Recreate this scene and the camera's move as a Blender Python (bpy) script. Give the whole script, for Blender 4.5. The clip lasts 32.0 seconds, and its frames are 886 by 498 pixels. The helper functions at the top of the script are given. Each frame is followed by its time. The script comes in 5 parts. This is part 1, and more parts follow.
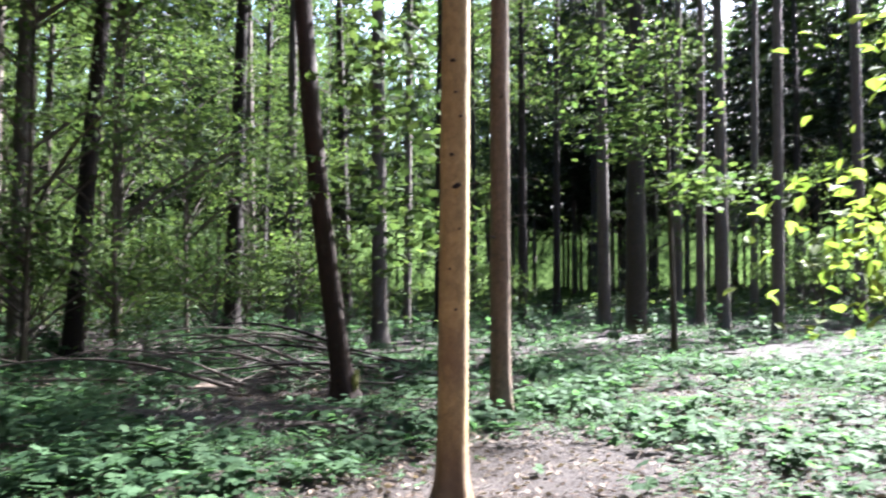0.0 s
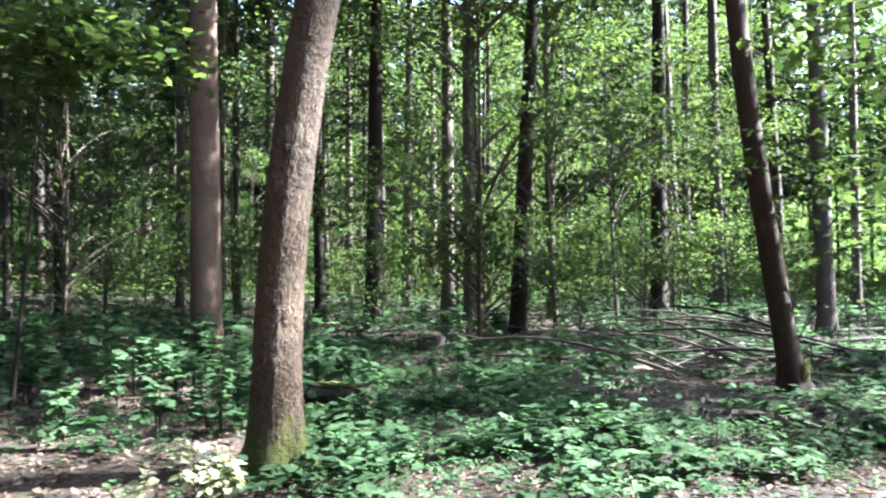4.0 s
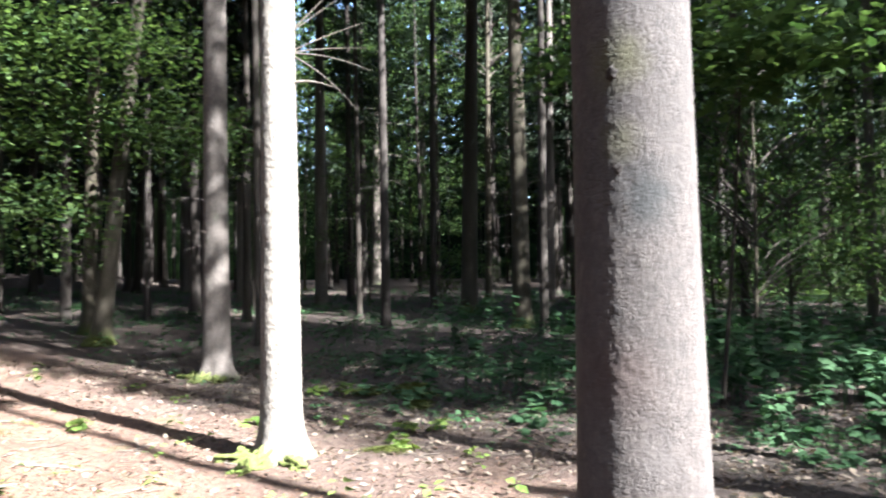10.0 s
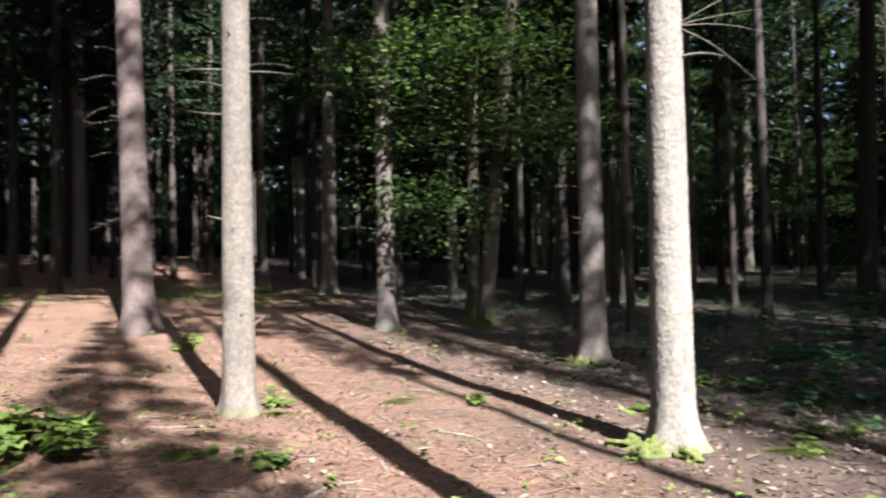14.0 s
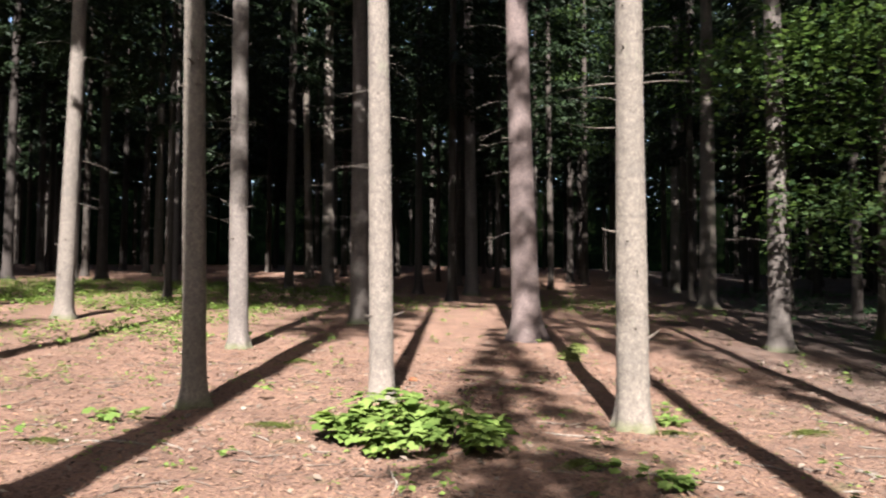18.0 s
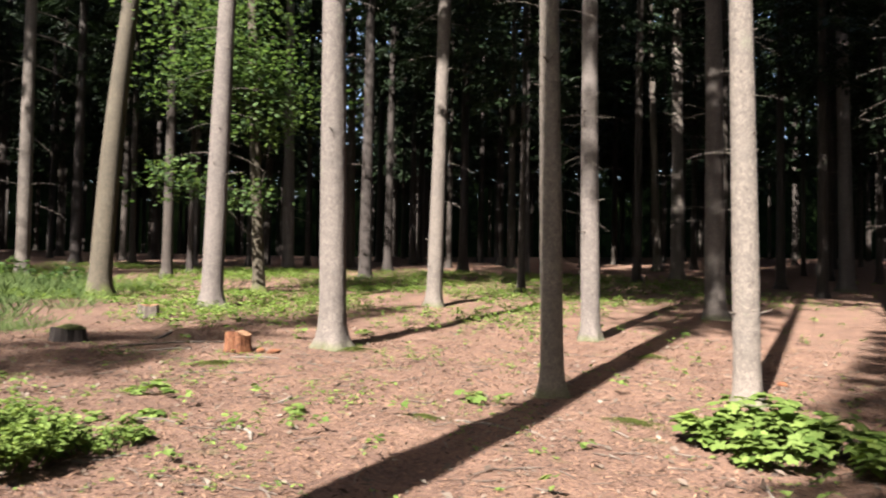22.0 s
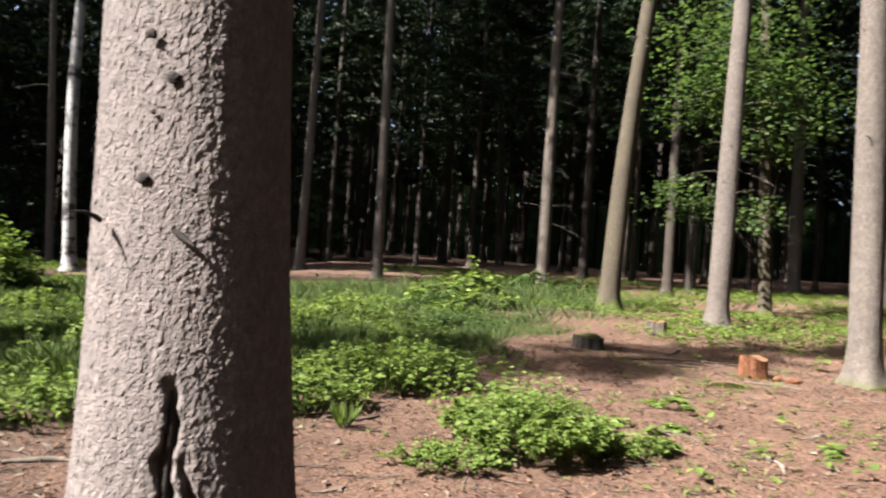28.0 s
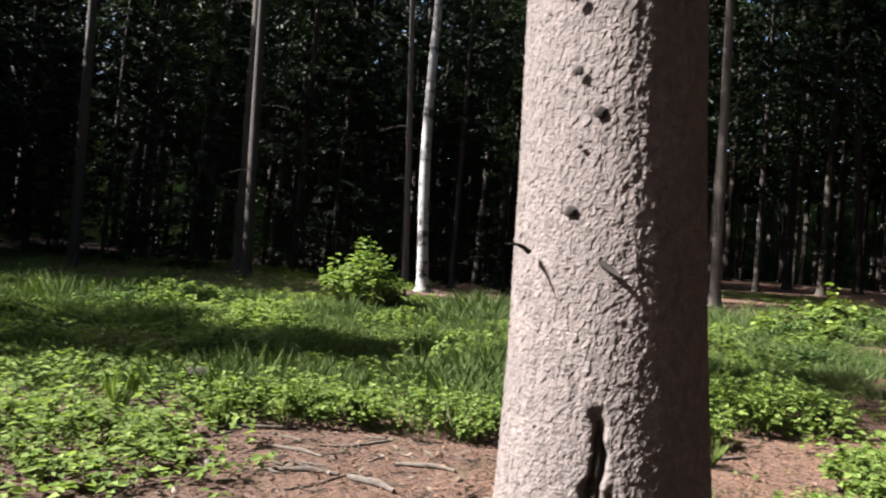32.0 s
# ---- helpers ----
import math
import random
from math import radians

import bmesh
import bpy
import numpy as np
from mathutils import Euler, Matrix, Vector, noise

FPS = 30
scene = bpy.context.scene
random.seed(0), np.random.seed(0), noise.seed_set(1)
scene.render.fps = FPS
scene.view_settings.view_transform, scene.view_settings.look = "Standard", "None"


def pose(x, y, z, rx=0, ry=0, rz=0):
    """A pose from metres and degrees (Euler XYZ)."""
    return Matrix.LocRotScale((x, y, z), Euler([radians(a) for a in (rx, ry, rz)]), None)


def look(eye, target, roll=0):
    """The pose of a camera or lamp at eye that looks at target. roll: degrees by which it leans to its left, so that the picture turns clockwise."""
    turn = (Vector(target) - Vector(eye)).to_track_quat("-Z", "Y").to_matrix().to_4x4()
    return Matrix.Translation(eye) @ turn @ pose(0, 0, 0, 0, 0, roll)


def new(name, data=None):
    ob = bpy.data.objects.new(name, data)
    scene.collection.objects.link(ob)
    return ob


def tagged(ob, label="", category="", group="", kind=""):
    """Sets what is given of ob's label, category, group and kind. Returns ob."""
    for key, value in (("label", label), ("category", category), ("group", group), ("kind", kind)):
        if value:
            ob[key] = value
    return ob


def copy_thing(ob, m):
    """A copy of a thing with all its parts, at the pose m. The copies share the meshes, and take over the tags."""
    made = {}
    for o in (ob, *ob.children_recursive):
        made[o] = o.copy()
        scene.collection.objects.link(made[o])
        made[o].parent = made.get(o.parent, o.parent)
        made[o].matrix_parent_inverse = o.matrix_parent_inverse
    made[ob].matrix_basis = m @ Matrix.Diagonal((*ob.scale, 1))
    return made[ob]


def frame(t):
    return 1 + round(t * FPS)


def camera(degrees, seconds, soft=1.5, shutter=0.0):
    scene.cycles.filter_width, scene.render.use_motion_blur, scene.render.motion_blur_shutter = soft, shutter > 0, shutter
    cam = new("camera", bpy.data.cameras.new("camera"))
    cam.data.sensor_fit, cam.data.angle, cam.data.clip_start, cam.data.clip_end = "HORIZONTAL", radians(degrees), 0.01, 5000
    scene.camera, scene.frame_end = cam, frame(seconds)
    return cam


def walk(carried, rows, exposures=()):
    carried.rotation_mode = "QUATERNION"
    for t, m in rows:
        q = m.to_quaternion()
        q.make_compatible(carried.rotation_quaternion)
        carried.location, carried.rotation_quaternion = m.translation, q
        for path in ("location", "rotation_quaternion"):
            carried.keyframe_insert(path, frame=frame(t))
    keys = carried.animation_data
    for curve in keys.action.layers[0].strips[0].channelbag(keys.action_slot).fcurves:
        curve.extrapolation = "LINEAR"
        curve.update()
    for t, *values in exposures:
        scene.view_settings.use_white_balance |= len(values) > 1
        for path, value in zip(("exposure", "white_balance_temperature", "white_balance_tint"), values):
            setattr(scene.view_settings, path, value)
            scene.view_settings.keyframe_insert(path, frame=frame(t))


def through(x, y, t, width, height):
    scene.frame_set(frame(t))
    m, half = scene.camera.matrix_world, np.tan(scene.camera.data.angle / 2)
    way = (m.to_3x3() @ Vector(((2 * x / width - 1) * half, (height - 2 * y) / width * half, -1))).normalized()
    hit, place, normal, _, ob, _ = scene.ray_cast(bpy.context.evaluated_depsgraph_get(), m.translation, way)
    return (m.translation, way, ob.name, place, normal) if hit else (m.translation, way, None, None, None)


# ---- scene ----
cam = camera(60.7, 32.0, soft=2.0, shutter=0.6)
PATH = [
    (0, (0.197, -0.076, 1.39), (1.37, 1.542, 1.468), -0.0),
    (0.5, (0.196, -0.065, 1.387), (1.229, 1.647, 1.442), -0.8),
    (1, (0.195, -0.056, 1.388), (1.104, 1.725, 1.443), -1.1),
    (1.5, (0.177, -0.064, 1.379), (0.938, 1.785, 1.428), -1.0),
    (2, (0.197, -0.04, 1.389), (0.789, 1.871, 1.428), -1.0),
    (2.5, (0.18, -0.022, 1.398), (0.66, 1.92, 1.438), -0.8),
    (3, (0.14, -0.018, 1.405), (0.507, 1.948, 1.446), -1.1),
    (3.5, (0.1, -0.007, 1.4), (0.361, 1.976, 1.437), -1.1),
    (5.5, (-0.1, -0.034, 1.417), (-0.236, 1.96, 1.49), -0.9),
    (6, (-0.138, -0.016, 1.419), (-0.442, 1.959, 1.499), -0.5),
    (6.5, (-0.137, 0.035, 1.419), (-0.603, 1.979, 1.482), -1.0),
    (7, (-0.12, 0.057, 1.417), (-0.777, 1.945, 1.493), -1.3),
    (7.5, (-0.122, 0.07, 1.41), (-0.948, 1.89, 1.491), -1.3),
    (8, (-0.117, 0.046, 1.399), (-1.082, 1.796, 1.477), -0.9),
    (8.5, (-0.163, 0.018, 1.408), (-1.205, 1.723, 1.5), -1.0),
    (9, (-0.206, 0.002, 1.41), (-1.362, 1.631, 1.505), -1.2),
    (9.5, (-0.241, 0.001, 1.41), (-1.497, 1.555, 1.501), -1.2),
    (10, (-0.277, 0.021, 1.418), (-1.633, 1.488, 1.508), -1.2),
    (10.5, (-0.298, 0.011, 1.422), (-1.751, 1.382, 1.515), -1.1),
    (11, (-0.318, -0.002, 1.421), (-1.869, 1.257, 1.513), -1.2),
    (11.5, (-0.344, -0.026, 1.421), (-1.954, 1.157, 1.505), -1.0),
    (12, (-0.365, -0.075, 1.421), (-2.006, 1.065, 1.499), -1.0),
    (12.5, (-0.439, -0.151, 1.424), (-2.134, 0.908, 1.497), -1.1),
    (13, (-0.487, -0.196, 1.408), (-2.231, 0.782, 1.476), -1.7),
    (13.5, (-0.497, -0.158, 1.409), (-2.307, 0.688, 1.477), -1.3),
    (14, (-0.514, -0.092, 1.404), (-2.385, 0.61, 1.478), -1.0),
    (14.5, (-0.514, -0.043, 1.381), (-2.441, 0.485, 1.474), -1.3),
    (15, (-0.539, -0.09, 1.387), (-2.489, 0.349, 1.469), -1.4),
    (15.5, (-0.572, -0.163, 1.39), (-2.55, 0.114, 1.482), -1.5),
    (17.5, (-0.633, -0.292, 1.411), (-2.626, -0.42, 1.521), 0.3),
    (18, (-0.629, -0.325, 1.416), (-2.612, -0.558, 1.528), 0.3),
    (18.5, (-0.625, -0.381, 1.412), (-2.597, -0.695, 1.526), 0.8),
    (19, (-0.625, -0.442, 1.405), (-2.588, -0.81, 1.518), 1.0),
    (19.5, (-0.61, -0.439, 1.414), (-2.539, -0.954, 1.522), 1.4),
    (20, (-0.594, -0.402, 1.423), (-2.483, -1.052, 1.521), 1.3),
    (20.5, (-0.625, -0.426, 1.426), (-2.48, -1.169, 1.52), 1.3),
    (21, (-0.657, -0.425, 1.422), (-2.458, -1.289, 1.513), 1.0),
    (21.5, (-0.712, -0.421, 1.419), (-2.443, -1.418, 1.505), 1.4),
    (22, (-0.697, -0.457, 1.426), (-2.385, -1.526, 1.507), 1.1),
    (22.5, (-0.682, -0.494, 1.427), (-2.292, -1.678, 1.506), 1.5),
    (23, (-0.669, -0.538, 1.424), (-2.222, -1.796, 1.503), 1.7),
    (23.5, (-0.69, -0.591, 1.403), (-2.178, -1.924, 1.486), 1.7),
    (24, (-0.636, -0.589, 1.412), (-2.069, -1.981, 1.499), 2.1),
    (24.5, (-0.564, -0.609, 1.419), (-1.942, -2.056, 1.513), 2.6),
    (26.5, (-0.448, -0.788, 1.415), (-1.568, -2.443, 1.501), 3.8),
    (27, (-0.484, -0.687, 1.39), (-1.445, -2.438, 1.473), 3.9),
    (27.5, (-0.507, -0.68, 1.388), (-1.361, -2.487, 1.469), 3.9),
    (28, (-0.525, -0.69, 1.386), (-1.264, -2.547, 1.461), 4.3),
    (28.5, (-0.499, -0.699, 1.386), (-1.117, -2.599, 1.46), 4.2),
    (29, (-0.464, -0.715, 1.387), (-1.008, -2.638, 1.463), 4.4),
    (29.5, (-0.443, -0.749, 1.388), (-0.847, -2.706, 1.46), 4.6),
    (30, (-0.422, -0.766, 1.389), (-0.702, -2.745, 1.457), 4.7),
    (30.5, (-0.394, -0.77, 1.389), (-0.567, -2.761, 1.456), 4.8),
    (31, (-0.365, -0.776, 1.39), (-0.454, -2.773, 1.458), 5.1),
    (31.5, (-0.326, -0.772, 1.387), (-0.323, -2.771, 1.455), 5.2),
    (32, (-0.283, -0.767, 1.386), (-0.199, -2.764, 1.452), 5.3),
]
EXPOSURES = [(0.0, 4.5, 6000, 16), (1.0, 4.75, 6000, 15), (2.0, 4.8, 5950, 14), (3.5, 5.08, 5950, 12), (6.0, 5.41, 5950, 9), (7.0, 5.3, 5900, 8), (8.0, 4.98, 5900, 8), (9.0, 4.56, 5850, 8), (9.5, 4.47, 5850, 8), (10.5, 4.37, 5900, 9), (11.5, 4.11, 5950, 9), (13.0, 3.41, 6000, 11), (20.0, 3.19, 6500, 13), (27.0, 3.06, 6650, 12), (32.0, 3.11, 6500, 13)]
walk(cam, [(t, look(eye, target, roll)) for t, eye, target, roll in PATH], EXPOSURES)

# ---------------------------------------------------------------- light
SUN_AZIMUTH, SUN_HEIGHT = 4.0, 42.0
world = bpy.data.worlds.new("sky")
scene.world = world
world.use_nodes = True
sky = world.node_tree.nodes.new("ShaderNodeTexSky")
sky.sky_type, sky.sun_disc = "NISHITA", False
sky.dust_density, sky.ozone_density = 2.5, 1.0
sky.sun_elevation, sky.sun_rotation = radians(SUN_HEIGHT), radians(90 - SUN_AZIMUTH)
world.node_tree.nodes["Background"].inputs["Strength"].default_value = 0.05
world.node_tree.links.new(sky.outputs[0], world.node_tree.nodes["Background"].inputs["Color"])
sun_data = bpy.data.lights.new("sun", "SUN")
sun_data.energy, sun_data.angle, sun_data.color = 5.0, radians(0.6), (1.0, 0.97, 0.93)
sun = new("sun", sun_data)
ce, se = math.cos(radians(SUN_HEIGHT)), math.sin(radians(SUN_HEIGHT))
sun.matrix_world = look((60 * ce * math.cos(radians(SUN_AZIMUTH)), 60 * ce * math.sin(radians(SUN_AZIMUTH)), 60 * se), (0, 0, 0))

# ---------------------------------------------------------------- materials


ALBEDO = 0.32


class Mat:
    """A node material with short calls for its nodes."""

    def __init__(self, name):
        self.m = bpy.data.materials.new(name)
        self.m.use_nodes = True
        self.t = self.m.node_tree
        self.b = self.t.nodes["Principled BSDF"]
        self.coord = self.t.nodes.new("ShaderNodeTexCoord").outputs["Object"]

    def node(self, kind, **sets):
        n = self.t.nodes.new(kind)
        for key, value in sets.items():
            setattr(n, key, value)
        return n

    def link(self, a, b):
        self.t.links.new(a, b)

    def stretch(self, sx, sy, sz):
        n = self.node("ShaderNodeMapping")
        n.inputs["Scale"].default_value = (sx, sy, sz)
        self.link(self.coord, n.inputs["Vector"])
        return n.outputs[0]

    def noise(self, scale, detail=4.0, vector=None, rough=0.6):
        n = self.node("ShaderNodeTexNoise")
        n.inputs["Scale"].default_value, n.inputs["Detail"].default_value, n.inputs["Roughness"].default_value = scale, detail, rough
        self.link(vector or self.coord, n.inputs["Vector"])
        return n.outputs[0]

    def cells(self, scale, vector=None, feature="F1"):
        n = self.node("ShaderNodeTexVoronoi", feature=feature)
        n.inputs["Scale"].default_value = scale
        self.link(vector or self.coord, n.inputs["Vector"])
        return n.outputs[0], (n.outputs[1] if feature == "F1" else None)

    def ramp(self, value, *stops):
        n = self.node("ShaderNodeValToRGB")
        r = n.color_ramp
        while len(r.elements) < len(stops):
            r.elements.new(0.5)
        for e, (p, c) in zip(r.elements, stops):
            e.position, e.color = p, (*c, 1)
        self.link(value, n.inputs[0])
        return n.outputs[0]

    def mix(self, fac, a, b, kind="MIX"):
        n = self.node("ShaderNodeMix", data_type="RGBA", blend_type=kind)
        for sock, v in ((n.inputs[0], fac), (n.inputs[6], a), (n.inputs[7], b)):
            if isinstance(v, (int, float)):
                sock.default_value = v
            elif isinstance(v, tuple):
                sock.default_value = (*v, 1)
            else:
                self.link(v, sock)
        return n.outputs[2]

    def math(self, op, a, b=0.0):
        n = self.node("ShaderNodeMath", operation=op)
        for sock, v in ((n.inputs[0], a), (n.inputs[1], b)):
            if isinstance(v, (int, float)):
                sock.default_value = v
            else:
                self.link(v, sock)
        return n.outputs[0]

    def axis(self, k):
        n = self.node("ShaderNodeSeparateXYZ")
        self.link(self.coord, n.inputs[0])
        return n.outputs[k]

    def bump(self, value, strength, distance=0.02):
        n = self.node("ShaderNodeBump")
        n.inputs["Strength"].default_value, n.inputs["Distance"].default_value = strength, distance
        self.link(value, n.inputs["Height"])
        self.link(n.outputs[0], self.b.inputs["Normal"])

    def done(self, colour, rough=0.85):
        if isinstance(colour, tuple):
            self.b.inputs["Base Color"].default_value = (*colour, 1)
        else:
            self.link(self.mix(1.0, colour, (ALBEDO, ALBEDO, ALBEDO), "MULTIPLY"), self.b.inputs["Base Color"])
        self.b.inputs["Roughness"].default_value = rough
        self.b.inputs["Specular IOR Level"].default_value = 0.25
        self.b.inputs["Diffuse Roughness"].default_value = rough if rough > 0.8 else 0.0
        return self.m


def bark(name, dark, mid, light, moss=0.0, plates=34.0, depth=0.35, lines=0.6, marks=(), tall=0.6, grain=0.5, flake=0.0, lichen=0.4, matte=0.25):
    """Flaky bark: uneven scales (tall: how far they stretch along the trunk), stains and, near the foot, moss with an uneven edge."""
    k = Mat(name)
    warp = k.node("ShaderNodeMix", data_type="VECTOR")
    warp.inputs[0].default_value = 0.045
    n = k.node("ShaderNodeTexNoise")
    n.inputs["Scale"].default_value, n.inputs["Detail"].default_value = 14, 4
    k.link(k.coord, n.inputs["Vector"])
    k.link(k.stretch(1.0, 1.0, tall), warp.inputs[4])
    k.link(n.outputs[1], warp.inputs[5])
    along = warp.outputs[1]
    edge, _ = k.cells(plates, along, "DISTANCE_TO_EDGE")
    _, tone = k.cells(plates, along)
    fine = k.noise(70, 7, k.stretch(1.0, 1.0, 0.5), 0.7)
    wrinkle = k.noise(55, 4, k.stretch(1.0, 1.0, 3.5), 0.6)
    big = k.noise(2.2, 6, k.stretch(1.0, 1.0, 0.6))
    low, high = (tuple(m + grain * (v - m) for v, m in zip(c, mid)) for c in (dark, light))
    c = k.ramp(fine, (0.25, low), (0.5, mid), (0.75, high))
    c = k.mix(0.35, c, k.mix(1.0, c, k.ramp(wrinkle, (0.35, (0.62, 0.60, 0.58)), (0.65, (1.25, 1.24, 1.22))), "MULTIPLY"))
    c = k.mix(k.math("MULTIPLY", k.ramp(big, (0.4, (0, 0, 0)), (0.65, (1, 1, 1))), 0.55), c, tuple(0.6 * v for v in mid))
    c = k.mix(0.55, c, k.mix(1.0, c, k.ramp(tone, (0.0, (0.6, 0.6, 0.6)), (1.0, (1.3, 1.27, 1.24))), "MULTIPLY"))
    groove = k.ramp(edge, (0.0, (1, 1, 1)), (0.07, (0, 0, 0)))
    broken = k.ramp(k.noise(11, 3), (0.45, (0, 0, 0)), (0.6, (1, 1, 1)))
    c = k.mix(k.math("MULTIPLY", k.math("MULTIPLY", groove, broken), lines), c, tuple(0.4 * v for v in dark))
    own = k.node("ShaderNodeObjectInfo").outputs["Random"]
    c = k.mix(1.0, c, k.ramp(own, (0.0, (0.78, 0.74, 0.72)), (0.35, (0.95, 0.91, 0.89)), (0.7, (1.06, 1.02, 0.92)), (1.0, (1.16, 1.11, 1.04))), "MULTIPLY")
    blotch = k.noise(24, 6, k.stretch(1.0, 1.0, 0.7), 0.7)
    c = k.mix(0.32, c, k.mix(1.0, c, k.ramp(blotch, (0.36, (0.5, 0.48, 0.46)), (0.5, (0.95, 0.95, 0.95)), (0.64, (1.3, 1.28, 1.26))), "MULTIPLY"))
    ring = k.ramp(k.noise(1.6, 5, k.stretch(0.5, 0.5, 2.2), 0.7), (0.50, (0, 0, 0)), (0.72, (1, 1, 1)))
    c = k.mix(k.math("MULTIPLY", ring, 0.45), c, tuple(0.55 * v for v in mid))
    crust = k.ramp(k.noise(5, 7, k.stretch(1.0, 1.0, 0.5), 0.7), (0.60, (0, 0, 0)), (0.70, (1, 1, 1)))
    c = k.mix(k.math("MULTIPLY", crust, lichen), c, (0.27, 0.28, 0.19))
    for place, size, colour, much in marks:
        n = k.node("ShaderNodeVectorMath", operation="DISTANCE")
        k.link(k.coord, n.inputs[0])
        n.inputs[1].default_value = place
        far = k.math("ADD", n.outputs["Value"], k.math("MULTIPLY", k.noise(16, 5, None, 0.7), 0.9 * size))
        c = k.mix(k.math("MULTIPLY", k.ramp(k.math("DIVIDE", far, 2 * size), (0.35, (1, 1, 1)), (0.75, (0, 0, 0))), much), c, colour)
    if moss:
        up = k.math("ADD", k.axis(2), k.math("MULTIPLY", k.noise(9, 5), -1.1 * moss))
        c = k.mix(k.ramp(k.math("ADD", up, 0.5), (0.30, (1, 1, 1)), (0.52, (0, 0, 0))), c, k.ramp(k.noise(90, 3), (0.3, (0.055, 0.078, 0.014)), (0.7, (0.21, 0.245, 0.05))))
    h = k.math("ADD", k.math("MULTIPLY", k.math("MULTIPLY", k.ramp(edge, (0.0, (0, 0, 0)), (0.12, (1, 1, 1))), broken), 0.9 * lines), fine)
    if flake:
        plate = k.math("MULTIPLY", k.ramp(tone, (0.0, (0, 0, 0)), (1.0, (1, 1, 1))), flake)
        h = k.math("ADD", k.math("ADD", h, plate), k.math("MULTIPLY", wrinkle, 0.8 * flake))
    k.bump(h, depth, 0.012)
    k.done(c, 0.9)
    k.b.inputs["Diffuse Roughness"].default_value = matte
    return k.m


def leaf(name, dark, light, through=0.45, gloss=0.75, glow=(1.2, 1.2, 0.78)):
    """Thin leaves that let part of the light through; each one has a tone of its own."""
    k = Mat(name)
    tone = k.node("ShaderNodeNewGeometry").outputs["Random Per Island"]
    c = k.ramp(tone, (0.0, dark), (0.85, light), (1.0, tuple(min(1, 1.25 * v) for v in light)))
    c = k.mix(0.25, c, k.mix(1.0, c, k.ramp(k.noise(1.3, 2), (0.3, (0.6, 0.7, 0.6)), (0.7, (1.3, 1.2, 1.0))), "MULTIPLY"))
    k.done(c, gloss)
    k.b.inputs["Specular IOR Level"].default_value = 0.12
    t = k.node("ShaderNodeBsdfTranslucent")
    k.link(k.mix(1.0, c, tuple(ALBEDO * v for v in glow), "MULTIPLY"), t.inputs["Color"])
    m = k.node("ShaderNodeMixShader")
    m.inputs[0].default_value = through
    k.link(k.b.outputs[0], m.inputs[1])
    k.link(t.outputs[0], m.inputs[2])
    k.link(m.outputs[0], k.t.nodes["Material Output"].inputs["Surface"])
    return k.m


def speckled(name, *tones, scale=25.0, rough=0.9):
    k = Mat(name)
    c = k.ramp(k.noise(scale, 6), *[(0.3 + 0.4 * i / max(1, len(tones) - 1), t) for i, t in enumerate(tones)])
    k.bump(k.noise(scale * 2, 5), 0.5, 0.01)
    return k.done(c, rough)


BARK_SPRUCE = bark("spruce_bark", (0.10, 0.082, 0.072), (0.24, 0.211, 0.188), (0.38, 0.346, 0.315), plates=48, lines=0.5, grain=0.8, moss=0.16, depth=0.6)
BARK_SCALY = bark("scaly_bark", (0.095, 0.08, 0.073), (0.168, 0.147, 0.136), (0.245, 0.222, 0.207), matte=0.9, plates=62, depth=0.55, lines=0.3, tall=0.75, flake=0.55, lichen=0.15,
                  marks=(((0.095, -0.135, 1.60), 0.11, (0.045, 0.047, 0.046), 0.85), ((0.04, -0.16, 1.95), 0.10, (0.15, 0.14, 0.055), 0.7), ((0.04, -0.16, 1.75), 0.07, (0.13, 0.12, 0.05), 0.6),
                         ((0.0, -0.17, 1.15), 0.14, (0.11, 0.062, 0.05), 0.5), ((0.02, -0.17, 0.75), 0.12, (0.10, 0.06, 0.05), 0.5), ((0.1, -0.12, 0.95), 0.08, (0.17, 0.15, 0.14), 0.4)))
BARK_COARSE = bark("coarse_bark", (0.14, 0.118, 0.11), (0.355, 0.318, 0.308), (0.52, 0.475, 0.462), plates=70, depth=0.7, lines=0.12, tall=0.5, grain=0.8, flake=0.6, lichen=0.1, matte=0.0)
# spruce bark darkened, to put deep shade on trunks in the wood
BARK_SHADED = bark("shaded_bark", (0.035, 0.028, 0.022), (0.080, 0.065, 0.055), (0.125, 0.105, 0.092))
BARK_PALE = bark("pale_bark", (0.155, 0.135, 0.124), (0.35, 0.322, 0.303), (0.50, 0.468, 0.445), plates=60, lines=0.4, depth=0.6, grain=0.7, moss=0.2)
BARK_RED = bark("reddish_bark", (0.15, 0.105, 0.085), (0.35, 0.255, 0.21), (0.50, 0.39, 0.33))
BARK_TAN = bark("tan_bark", (0.34, 0.24, 0.11), (0.74, 0.56, 0.27), (0.92, 0.74, 0.42), plates=26, depth=0.3, lines=0.2, grain=0.35, lichen=0.15,
                marks=(((0.0, -0.09, 0.1), 0.5, (0.20, 0.115, 0.075), 0.75), ((0.0, -0.09, 0.9), 0.28, (0.27, 0.165, 0.105), 0.6)))
BARK_BROWN = bark("brown_bark", (0.20, 0.142, 0.095), (0.46, 0.345, 0.24), (0.62, 0.49, 0.365), lichen=0.2)
BARK_PLUM = bark("plum_bark", (0.11, 0.083, 0.082), (0.225, 0.172, 0.168), (0.33, 0.265, 0.258), lichen=0.15)
BARK_GREY = bark("grey_bark", (0.062, 0.053, 0.037), (0.124, 0.105, 0.074), (0.198, 0.174, 0.130), moss=0.5, plates=45)
